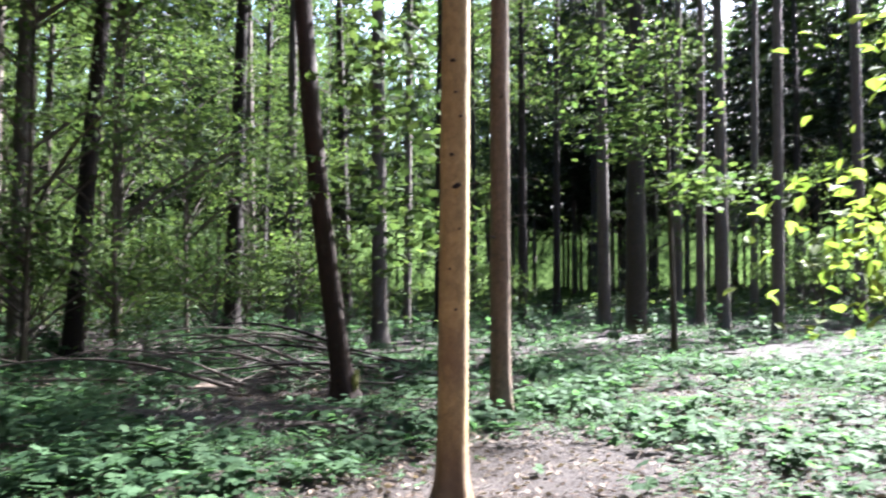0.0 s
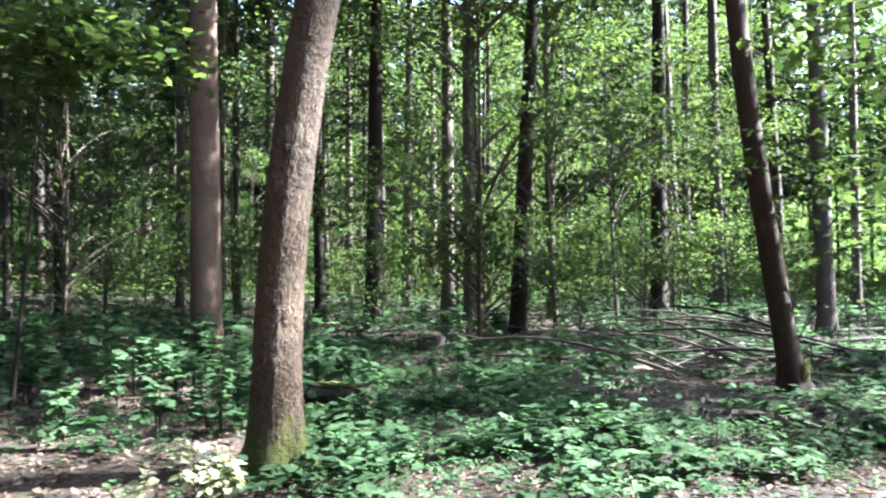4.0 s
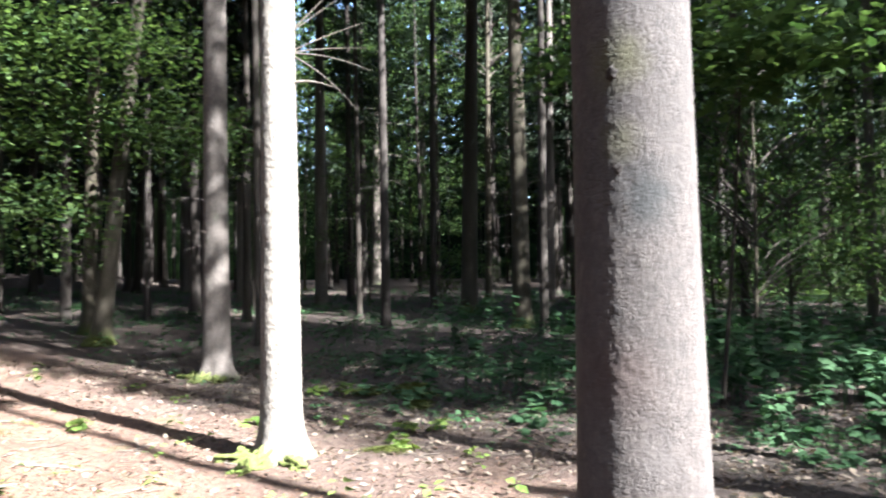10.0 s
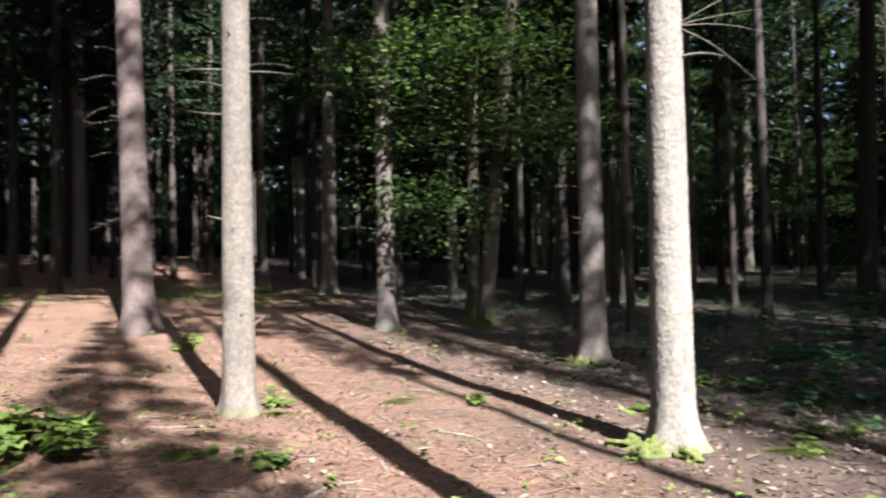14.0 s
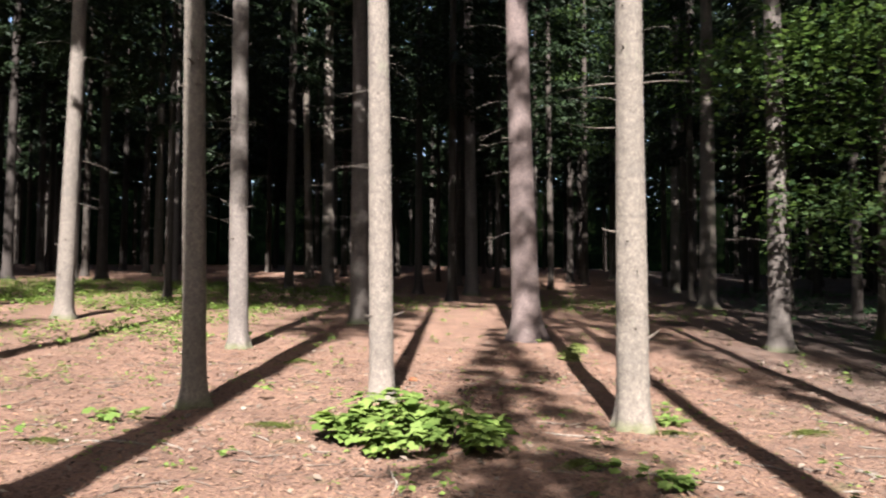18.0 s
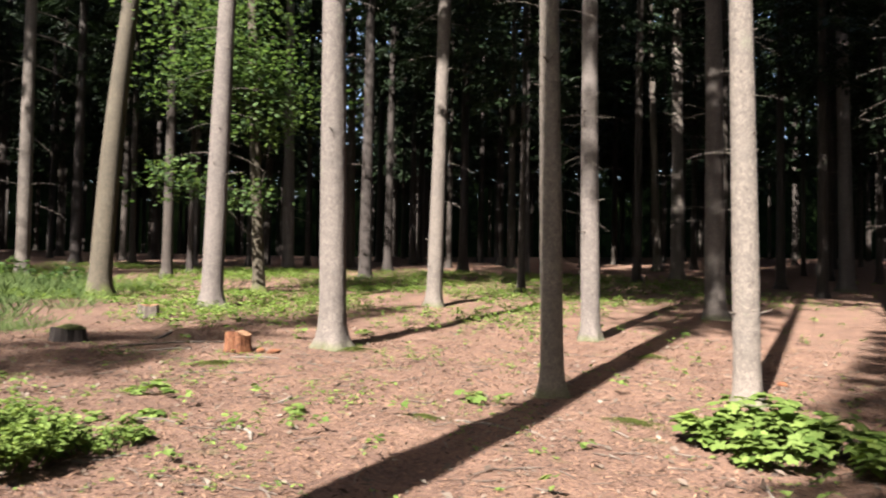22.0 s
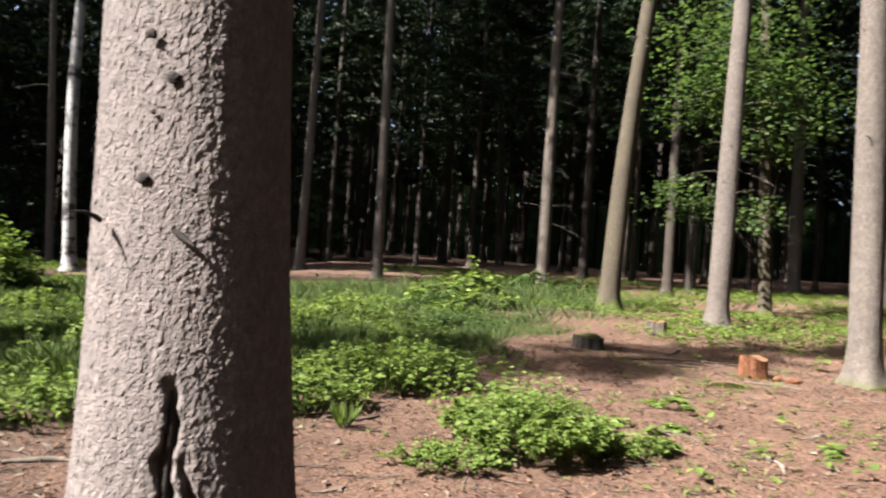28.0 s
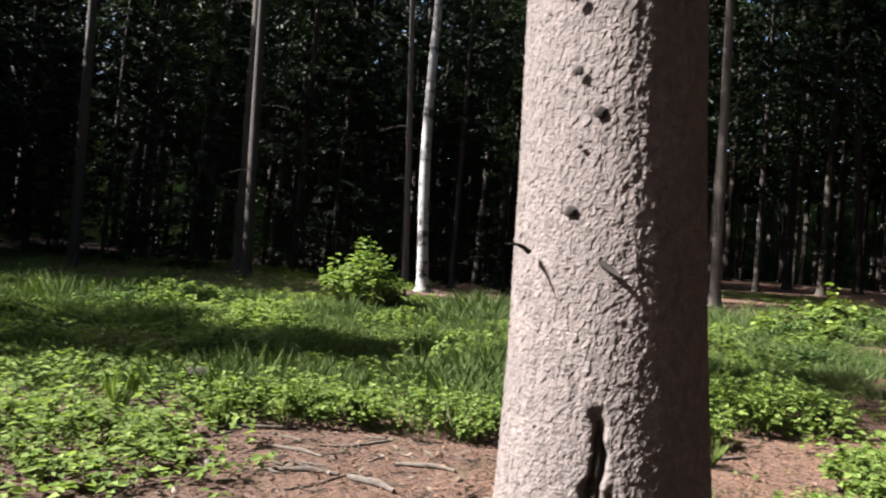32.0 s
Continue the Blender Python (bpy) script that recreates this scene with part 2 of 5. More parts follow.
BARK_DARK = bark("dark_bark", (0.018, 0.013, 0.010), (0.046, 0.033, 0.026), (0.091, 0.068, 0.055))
BARK_UMBER = bark("umber_bark", (0.028, 0.017, 0.012), (0.075, 0.046, 0.034), (0.13, 0.085, 0.065), tall=0.35)
BARK_MOSSY = bark("mossy_bark", (0.036, 0.024, 0.014), (0.135, 0.094, 0.056), (0.38, 0.30, 0.20), moss=0.75, plates=58, depth=1.0, tall=0.4, lines=1.0, grain=1.3, lichen=0.8)
DEAD = speckled("dead_wood", (0.070, 0.052, 0.038), (0.154, 0.119, 0.091), (0.252, 0.210, 0.175))
PALE_WOOD = speckled("pale_wood", (0.154, 0.122, 0.091), (0.252, 0.210, 0.168), (0.336, 0.294, 0.245))
ROTTEN = speckled("rotten_wood", (0.072, 0.024, 0.010), (0.240, 0.080, 0.028), (0.336, 0.160, 0.072))
CUT = speckled("cut_wood", (0.154, 0.070, 0.035), (0.252, 0.133, 0.063), (0.315, 0.196, 0.112))
MOSS = speckled("moss", (0.055, 0.070, 0.014), (0.145, 0.170, 0.035), (0.245, 0.27, 0.07), scale=60)
MOSS_YELLOW = speckled("yellow_moss", (0.12, 0.13, 0.02), (0.30, 0.32, 0.05), (0.42, 0.44, 0.10), scale=60)
KNOT = speckled("knot_wood", (0.014, 0.010, 0.007), (0.042, 0.028, 0.021), (0.084, 0.059, 0.042))
LEAF_MID = leaf("broad_leaf", (0.062, 0.125, 0.045), (0.16, 0.245, 0.085), 0.5)
LEAF_BRIGHT = leaf("young_leaf", (0.135, 0.23, 0.045), (0.31, 0.43, 0.11), glow=(1.2, 1.2, 0.75))
LEAF_HERB = leaf("herb_leaf", (0.067, 0.152, 0.072), (0.135, 0.255, 0.120), 0.5, glow=(1.1, 1.2, 0.85))
LEAF_FRESH = leaf("fresh_leaf", (0.06, 0.125, 0.04), (0.16, 0.255, 0.085), 0.55)
LEAF_PALE = leaf("pale_leaf", (0.34, 0.38, 0.22), (0.58, 0.61, 0.44))
NEEDLE = leaf("needles", (0.010, 0.022, 0.008), (0.026, 0.048, 0.016), 0.15, 0.6)
GRASS = leaf("grass_blade", (0.10, 0.175, 0.05), (0.25, 0.345, 0.125), 0.55)
LITTER = leaf("dry_leaf", (0.091, 0.059, 0.042), (0.36, 0.29, 0.235), 0.15, 0.8)


def birch_bark():
    k = Mat("birch_bark")
    flat = k.stretch(1, 1, 5)
    c = k.ramp(k.noise(3.0, 5, k.stretch(1.0, 1.0, 1.2)), (0.38, (0.03, 0.027, 0.025)), (0.5, (0.55, 0.54, 0.52)))
    c = k.mix(k.ramp(k.noise(6, 4, flat), (0.60, (0, 0, 0)), (0.66, (1, 1, 1))), c, (0.07, 0.06, 0.055))
    k.bump(k.noise(20, 4, flat), 0.3)
    return k.done(c, 0.7)


BARK_BIRCH = birch_bark()


def forest_floor():
    """Needle and leaf litter: red-brown in the clearing, greyer under the broad-leaved trees."""
    k = Mat("forest_floor")
    y = k.axis(1)
    zone = k.ramp(k.math("ADD", k.math("ADD", k.math("MULTIPLY", y, 0.09), k.math("MULTIPLY", k.math("MAXIMUM", k.axis(0), 0.0), 0.06)), k.math("MULTIPLY", k.noise(0.5, 4), 0.5)), (0.40, (0, 0, 0)), (0.75, (1, 1, 1)))
    _, chip = k.cells(55)
    _, chip2 = k.cells(95, k.stretch(1, 0.45, 1))
    fine = k.noise(120, 6)
    red = k.mix(0.5, k.ramp(chip, (0.1, (0.125, 0.066, 0.045)), (0.5, (0.345, 0.196, 0.130)), (0.93, (0.46, 0.29, 0.20)), (1.0, (0.54, 0.44, 0.36))),
                k.ramp(chip2, (0.1, (0.15, 0.084, 0.060)), (0.8, (0.37, 0.212, 0.138)), (1.0, (0.50, 0.37, 0.28))))
    grey = k.mix(0.5, k.ramp(chip, (0.1, (0.043, 0.030, 0.023)), (0.6, (0.144, 0.104, 0.083)), (1.0, (0.302, 0.245, 0.202))), k.ramp(chip2, (0.1, (0.040, 0.029, 0.022)), (1.0, (0.202, 0.148, 0.119))))
    c = k.mix(zone, red, grey)
    c = k.mix(1.0, c, k.ramp(fine, (0.3, (0.55, 0.53, 0.51)), (0.7, (1.4, 1.38, 1.36))), "MULTIPLY")
    c = k.mix(0.6, c, k.mix(1.0, c, k.ramp(k.noise(1.6, 5), (0.35, (0.55, 0.5, 0.48)), (0.65, (1.15, 1.15, 1.15))), "MULTIPLY"))
    green = k.ramp(k.noise(2.6, 6, rough=0.7), (0.59, (0, 0, 0)), (0.70, (1, 1, 1)))
    c = k.mix(k.math("MULTIPLY", green, 0.6), c, (0.12, 0.14, 0.035))
    k.bump(k.math("ADD", k.math("MULTIPLY", chip, 0.7), fine), 1.0, 0.035)
    return k.done(c, 0.95)


FLOOR = forest_floor()

# ---------------------------------------------------------------- shapes


def soft(v, s):
    return s * np.log1p(np.exp(np.clip(v / s, -40, 40)))


def ground_z(x, y):
    """The lie of the land: level near the camera, rising gently beyond, with small unevenness."""
    x, y = np.asarray(x, float), np.asarray(y, float)
    d, r = -0.536 * x - 0.844 * y, np.sqrt(x * x + y * y) + 1e-6
    a, b = soft(d - 2, 2.0), soft(r - 10, 2.0)
    south = np.clip((x + 12) / 9, 0, 1) * np.clip((-y - 8) / 6, 0, 1)
    top = 40 - 26 * south
    a, b = np.where(a > top, top + (a - top) * (0.2 - 0.15 * south), a), np.where(b > 40, 40 + (b - 40) * 0.2, b)
    z = 0.062 * a + 0.045 * b * (1 - (d / r) ** 2) * (1 - 0.75 * south)
    bumps = 0.5 * np.sin(1.9 * x + 0.7 * y + 1) + 0.5 * np.sin(2.3 * y - 0.9 * x) + 0.35 * np.sin(4.1 * x - 3.3 * y + 2) + 0.25 * np.sin(6.3 * x + 5.1 * y)
    return z + 0.016 * bumps


def fast_mesh(name, verts, faces, material, smooth=False):
    """A mesh from arrays; all faces have the same number of corners."""
    me = bpy.data.meshes.new(name)
    n, (m, k) = len(verts), faces.shape
    me.vertices.add(n)
    me.vertices.foreach_set("co", np.asarray(verts, np.float32).ravel())
    me.loops.add(m * k)
    me.loops.foreach_set("vertex_index", faces.astype(np.int32).ravel())
    me.polygons.add(m)
    me.polygons.foreach_set("loop_start", np.arange(0, m * k, k, dtype=np.int32))
    me.polygons.foreach_set("use_smooth", np.full(m, smooth))
    me.update(calc_edges=True)
    me.materials.append(material)
    return me


def unit(v):
    return v / (np.linalg.norm(v, axis=-1, keepdims=True) + 1e-9)


def leaf_arrays(base, way, up, length, width, lobes=False):
    """Folded, pointed leaves: base points, directions, up vectors, lengths and widths."""
    n = len(base)
    way = unit(way)
    side = unit(np.cross(way, up))
    top = np.cross(side, way)
    ln, wd = np.broadcast_to(length, n)[:, None], np.broadcast_to(width, n)[:, None]
    if lobes == "palm":
        turns, reach = np.radians([-140, -105, -78, -50, -24, 0, 24, 50, 78, 105, 140]), [0.35, 0.66, 0.56, 0.88, 0.72, 1.0, 0.72, 0.88, 0.56, 0.66, 0.35]
        rows = [base + 0.25 * ln * way] + [base + 0.25 * ln * way + 0.75 * ln * q * (math.cos(a) * way + math.sin(a) * side) + (0.05 - 0.16 * q * q) * ln * top for a, q in zip(turns, reach)]
        face = np.array([[0, i, i + 1, i + 2] for i in (1, 3, 5, 7, 9)])
    elif lobes:
        rows = [base, base + 0.3 * ln * way + 0.5 * wd * side + 0.12 * wd * top, base + 0.68 * ln * way + 0.42 * wd * side + 0.08 * wd * top,
                base + ln * way - 0.12 * ln * top, base + 0.68 * ln * way - 0.42 * wd * side + 0.08 * wd * top, base + 0.3 * ln * way - 0.5 * wd * side + 0.12 * wd * top]
        face = np.array([[0, 1, 2, 3], [0, 3, 4, 5]])
    else:
        rows = [base, base + 0.5 * ln * way + 0.5 * wd * side + 0.1 * wd * top, base + ln * way - 0.1 * ln * top, base + 0.5 * ln * way - 0.5 * wd * side + 0.1 * wd * top]
        face = np.array([[0, 1, 2], [0, 2, 3]])
    v = np.stack(rows, 1).reshape(-1, 3)
    f = (face[None] + len(rows) * np.arange(n)[:, None, None]).reshape(-1, face.shape[1])
    return v, f


def tube_arrays(paths, radii, sides=5):
    """Tapered tubes along paths (n, k, 3) with radii (n, k)."""
    paths, radii = np.asarray(paths, float), np.asarray(radii, float)
    n, k, _ = paths.shape
    way = unit(np.gradient(paths, axis=1))
    ref = np.where(np.abs(way[..., 2:]) > 0.9, np.array([1.0, 0, 0]), np.array([0, 0, 1.0]))
    a = unit(np.cross(way, ref))
    b = np.cross(way, a)
    ang = np.arange(sides) * 2 * np.pi / sides
    ring = a[:, :, None] * np.cos(ang)[:, None] + b[:, :, None] * np.sin(ang)[:, None]
    v = (paths[:, :, None] + ring * radii[:, :, None, None]).reshape(-1, 3)
    i, j = np.meshgrid(np.arange(k - 1), np.arange(sides), indexing="ij")
    q = np.stack([i * sides + j, i * sides + (j + 1) % sides, (i + 1) * sides + (j + 1) % sides, (i + 1) * sides + j], -1).reshape(-1, 4)
    f = (q[None] + k * sides * np.arange(n)[:, None, None]).reshape(-1, 4)
    return v, f


def joined(*pairs):
    vs, fs, n = [], [], 0
    for v, f in pairs:
        vs.append(v)
        fs.append(f + n)
        n += len(v)
    return np.concatenate(vs), np.concatenate(fs)


def thing(name, x, y, label, category, group="", z=None, turn=0.0):
    ob = new(name)
    ob.empty_display_size = 0.1
    ob.matrix_basis = pose(x, y, float(ground_z(x, y)) if z is None else z, 0, 0, turn)
    return tagged(ob, label, category, group)


def part(name, me, parent, label="", m=None):
    ob = new(name, me)
    ob.parent = parent
    if m is not None:
        ob.matrix_basis = m
    return tagged(ob, label)


def blob(name, material, sx, sy, sz, seed=0, rough=0.25, detail=3, freq=1.6):
    """An uneven lump, flat-bottomed by being half sunk."""
    bm = bmesh.new()
    bmesh.ops.create_icosphere(bm, subdivisions=detail, radius=1)
    for v in bm.verts:
        g = 1 + rough * noise.noise(v.co * freq + Vector((seed * 7.3, 0, 0))) + 0.4 * rough * noise.noise(v.co * freq * 4 + Vector((0, seed, 0)))
        v.co = Vector((v.co.x * sx, v.co.y * sy, v.co.z * sz)) * g
    for f in bm.faces:
        f.smooth = True
    me = bpy.data.meshes.new(name)
    bm.to_mesh(me)
    bm.free()
    me.materials.append(material)
    return me


# ---------------------------------------------------------------- ground
rr = np.concatenate([np.linspace(0.05, 12, 130), np.geomspace(12.2, 600, 90)])
aa = np.linspace(0, 2 * np.pi, 361)[:-1]
R, A = np.meshgrid(rr, aa, indexing="ij")
gx, gy = R * np.cos(A), R * np.sin(A)
gv = np.stack([gx, gy, ground_z(gx, gy)], -1).reshape(-1, 3)
gi, gj = np.meshgrid(np.arange(len(rr) - 1), np.arange(360), indexing="ij")
gf = np.stack([gi * 360 + gj, (gi + 1) * 360 + gj, (gi + 1) * 360 + (gj + 1) % 360, gi * 360 + (gj + 1) % 360], -1).reshape(-1, 4)
gv = np.concatenate([gv, [[0, 0, float(ground_z(0, 0))]]])
tagged(new("ground", fast_mesh("ground", gv, gf, FLOOR, True)), "forest floor of red-brown needle and leaf litter", "forest floor", kind="structure")

# ---------------------------------------------------------------- trees
HEIGHT = 24.0


def scales(turn, z, girth, wide, tall, seed):
    """Flaky bark round a trunk: uneven scales with a lifted lower edge, between sunken joints."""
    n = max(5, round(girth / wide))
    table = np.random.default_rng(1000 + seed).uniform(0, 1, (n, int((z.max() - z.min()) / tall) + 8, 4))
    gx = turn / (2 * np.pi) * n + 0.12 * np.sin(4 * z / tall * 0.31 + 3 * turn) + 0.1 * np.sin(0.9 * z / tall + 7 * turn)
    gy = (z - z.min()) / tall + 3 + 0.2 * np.sin(round(n * 0.37) * turn)
    ix, iy = np.floor(gx).astype(int), np.floor(gy).astype(int)
    f1, f2 = np.full(z.shape, 9.0), np.full(z.shape, 9.0)
    own = np.zeros(z.shape + (4,))
    for dx in (-1, 0, 1):
        for dy in (-1, 0, 1):
            c = table[(ix + dx) % n, np.clip(iy + dy, 0, table.shape[1] - 1)]
            u, v = gx - (ix + dx + c[..., 0]), gy - (iy + dy + c[..., 1])
            d = np.sqrt(u * u + v * v)
            closer = d < f1
            f2 = np.where(closer, f1, np.minimum(f2, d))
            f1 = np.where(closer, d, f1)
            own = np.where(closer[..., None], np.stack([u, v, c[..., 2], c[..., 3]], -1), own)
    flat = np.clip((f2 - f1) / 0.10, 0, 1)
    return 0.35 * flat + 0.75 * own[..., 2] - (0.15 + 0.45 * own[..., 3]) * own[..., 1] + 1.3 * (own[..., 3] - 0.35) * own[..., 0] - 0.6


def trunk_mesh(dia, lean=(0, 0), bend=(0, 0), height=HEIGHT, material=None, sides=12, flare=0.55, foot=0.16, relief=0.0, seed=0, fine=0.0, swell=0.0, cell=38.0, curve=(0, 0), top=4.2, clefts=(), tall=1.35, furrow=0.0):
    """A tapered trunk with a flared, lobed foot. dia: at breast height. fine: ring spacing below 4 m, for a trunk close by."""
    rng = np.random.default_rng(seed)
    z = np.concatenate([np.arange(-0.3, top, fine), np.linspace(top + 0.1, height, 24)]) if fine else np.concatenate([[-0.3, 0.0, 0.06, 0.14, 0.25, 0.4, 0.7, 1.2], np.linspace(1.8, height, 22)])
    ang = np.linspace(0, 2 * np.pi, sides + 1)[:-1]
    Z, T = np.meshgrid(z, ang, indexing="ij")
    r = 0.5 * dia * np.clip(1 - np.clip(Z - 1.3, -2, None) / (height - 1.0), 0.02, 2) ** 0.85
    lobes = 1 + 0.45 * np.sin(rng.integers(3, 6) * T + rng.uniform(0, 6)) + 0.25 * np.sin(2 * T + rng.uniform(0, 6))
    r = r * (1 + flare * np.exp(-np.clip(Z, -0.05, None) / foot) * lobes + swell * np.exp(-np.clip(Z, 0, None) / 0.9))
    r = r * (1 + 0.025 * np.sin(3 * T + 0.7 * Z + seed) + 0.02 * np.sin(2 * T - 1.3 * Z))
    arc = np.where(Z < 4, Z * Z, 8 * Z - 16) * (Z > 0)
    cx = lean[0] * Z + curve[0] * arc + bend[0] * np.sin(np.pi * np.clip(Z, 0, 7) / 7)
    cy = lean[1] * Z + curve[1] * arc + bend[1] * np.sin(np.pi * np.clip(Z, 0, 7) / 7)
    if relief:
        h = scales(T, Z, np.pi * dia, 1.25 / cell, 1.25 * tall / cell, seed) + 0.35 * scales(T, Z, np.pi * dia, 0.6 / cell, 0.6 * tall / cell, seed + 50)
        h += furrow * (np.sin(23 * T + 1.5 * np.sin(5 * Z) + seed) * np.sin(9 * T + 3 * np.sin(2.3 * Z)) + 0.6 * np.sin(41 * T + 2.0 * np.sin(7 * Z + T)))
        h += 0.35 * np.sin(5 * T + 9 * Z + seed) * np.sin(3 * T - 4 * Z) + 0.22 * rng.normal(0, 1, Z.shape)
        for a, z0, z1, wide, deep in clefts:
            path = radians(a) + 0.03 * np.sin(9 * Z + a) + 0.022 * np.sin(29 * Z + 1) + 0.014 * np.sin(47 * Z) + 0.008 * np.sin(110 * Z + a)
            across = np.abs((T - path + np.pi) % (2 * np.pi) - np.pi) * 0.5 * dia / wide * (1.1 + 0.2 * np.sin(23 * Z + a) + 0.12 * np.sin(71 * Z))
            there = np.clip((Z - z0) / 0.1, 0, 1) * np.clip((z1 - Z) / 0.08, 0, 1)
            h += there * deep / relief * (-np.exp(-across ** 4))
        r = r + relief * h
    v = np.stack([cx + r * np.cos(T), cy + r * np.sin(T), Z], -1).reshape(-1, 3)
    i, j = np.meshgrid(np.arange(len(z) - 1), np.arange(sides), indexing="ij")
    f = np.stack([i * sides + j, i * sides + (j + 1) % sides, (i + 1) * sides + (j + 1) % sides, (i + 1) * sides + j], -1).reshape(-1, 4)
    return fast_mesh("trunk", v, f, material, sides < 300)


def spruce_crown(z0, z1, reach, seed, per=6, tufts=9, big=1.0):
    """Whorls of drooping boughs with hanging needle sprays."""
    rng = np.random.default_rng(seed)
    base, way, up, ln, wd = [], [], [], [], []
    for z in np.arange(z0, z1, 0.6):
        full = reach * (1 - 0.92 * (z - z0) / (z1 - z0)) * min(1, 0.45 + (z - z0) / 2.5)
        for k in range(per):
            a, l, dr = rng.uniform(0, 6.28), full * rng.uniform(0.7, 1.1), rng.uniform(0.15, 0.5)
            for s in np.linspace(0.25, 1, tufts):
                c = np.array([math.cos(a) * l * s, math.sin(a) * l * s, z + rng.normal(0, 0.08) + 0.15 * s - dr * l * s * s])
                for sign in (-1, 1):
                    b = a + sign * rng.uniform(0.5, 1.3)
                    base.append(c)
                    way.append((math.cos(b), math.sin(b), rng.uniform(-0.9, -0.1)))
                    up.append((rng.normal(0, 0.5), rng.normal(0, 0.5), 1))
                    ln.append(big * rng.uniform(0.35, 0.7) * (0.5 + 0.5 * l / reach))
                    wd.append(big * rng.uniform(0.10, 0.19))
    v, f = leaf_arrays(np.array(base), np.array(way), np.array(up), np.array(ln), np.array(wd))
    return fast_mesh("crown", v, f, NEEDLE)


def broad_crown(z0, z1, reach, sprays, leaves, size, seed, material=LEAF_MID, spread=0.55, lobes=False):
    """Layered leaf sprays on limbs: returns the crown's and the limbs' meshes."""
    rng = np.random.default_rng(seed)
    a = rng.uniform(0, 2 * np.pi, sprays)
    z = rng.uniform(z0, z1, sprays)
    q = (z - z0) / (z1 - z0)
    rad = reach * np.sqrt(rng.uniform(0.03, 1, sprays)) * (0.35 + 1.1 * np.sin(np.pi * np.clip(0.12 + 0.8 * q, 0, 1)) * 0.65)
    c = np.stack([rad * np.cos(a), rad * np.sin(a), z], -1)
    n = sprays * leaves
    own = np.repeat(np.arange(sprays), leaves)
    tilt = unit(np.stack([rng.normal(0, 0.28, sprays), rng.normal(0, 0.28, sprays), np.ones(sprays)], -1))
    off = rng.normal(0, 1, (n, 3)) * np.array([spread, spread, 0.07])
    off[:, 2] -= (off[:, :1] * tilt[own, :1] + off[:, 1:2] * tilt[own, 1:2])[:, 0]
    base = c[own] + off
    heading = np.stack([off[:, 0] + 0.4 * np.cos(a[own]), off[:, 1] + 0.4 * np.sin(a[own]), rng.normal(-0.15, 0.25, n)], -1) + rng.normal(0, 0.25, (n, 3))
    up = tilt[own] + rng.normal(0, 0.35, (n, 3))
    ln = size * rng.uniform(0.6, 1.25, n)
    v, f = leaf_arrays(base, heading, up, ln, ln * rng.uniform(0.55, 0.8, n), lobes)
    crown = fast_mesh("crown", v, f, material)
    s = np.linspace(0, 1, 5)[None, :, None]
    root = np.stack([0 * z, 0 * z, np.maximum(z - 0.45 * rad - 0.2, 0.3 * z)], -1)
    path = root[:, None] * (1 - s) + c[:, None] * s
    path[:, :, 2] += 0.12 * rad[:, None] * np.sin(np.pi * s[..., 0])
    tv, tf = tube_arrays(path, (0.006 + 0.006 * rad[:, None]) * (1.25 - s[..., 0]), 4)
    return crown, fast_mesh("branchwork", tv, tf, DEAD)


SPRUCE_CROWNS = [spruce_crown(0, 13, 2.3, 11, 11, 16, 0.6), spruce_crown(0, 11, 1.9, 12, 11, 16, 0.6), spruce_crown(0, 14, 2.6, 13, 11, 16, 0.6)]
FINE_CROWNS = [spruce_crown(0, 12, 2.2, 15, 10, 16, 0.42), spruce_crown(0, 13, 2.4, 16, 10, 16, 0.42)]
BROAD_CROWNS = [broad_crown(0, 12, 3.0, 56, 84, 0.105, 21, LEAF_MID, 0.42), broad_crown(0, 11, 2.6, 50, 88, 0.105, 22, LEAF_MID, 0.40), broad_crown(0, 13, 3.2, 60, 80, 0.11, 23, LEAF_MID, 0.45)]


def dead_twig(seed):
    rng = np.random.default_rng(seed)
    s = np.linspace(0, 1, 7)
    main = np.stack([s, 0.12 * np.sin(3 * s + seed) * s, -0.28 * s * s + 0.1 * s], -1)
    paths, rads = [main], [0.007 * (1.15 - s)]
    for k in range(3):
        i = rng.integers(2, 6)
        w = rng.uniform(0.15, 0.4)
        d = np.array([0.7, rng.choice([-1, 1]) * 0.7, rng.uniform(-0.5, 0.2)])
        paths.append(main[i] + np.outer(s, d * w))
        rads.append(0.0035 * (1.15 - s))
    v, f = tube_arrays(paths, rads, 4)
    return fast_mesh("dead_branch", v, f, PALE_WOOD)


TWIGS = [dead_twig(k) for k in range(5)]


def add_twigs(tree, dia, count, z0, z1, seed, lean=(0, 0), size=(0.25, 0.9)):
    rng = np.random.default_rng(seed)
    for _ in range(count):
        z, s = rng.uniform(z0, z1), rng.uniform(*size)
        a = math.degrees(math.atan2(tree.location.y, tree.location.x)) + rng.choice([-90, 90]) + rng.uniform(-50, 50)
        r = 0.4 * dia
        m = pose(lean[0] * z + r * math.cos(radians(a)), lean[1] * z + r * math.sin(radians(a)), z, 0, rng.uniform(-12, 15), a) @ Matrix.Diagonal((s, s, s, 1))
        part("dead_branch", TWIGS[rng.integers(5)], tree, m=m)


STUBS = []
for length in (0.03, 0.07, 0.14):
    s5 = np.linspace(0, 1, 5)
    STUBS.append(fast_mesh("branch_stub", *tube_arrays([np.stack([length * s5, 0.1 * length * np.sin(4 * s5), 0.12 * length * s5 * s5], -1)], [0.016 * (1.0 - 0.65 * s5 ** 0.6)], 6), DEAD))
count = [0]


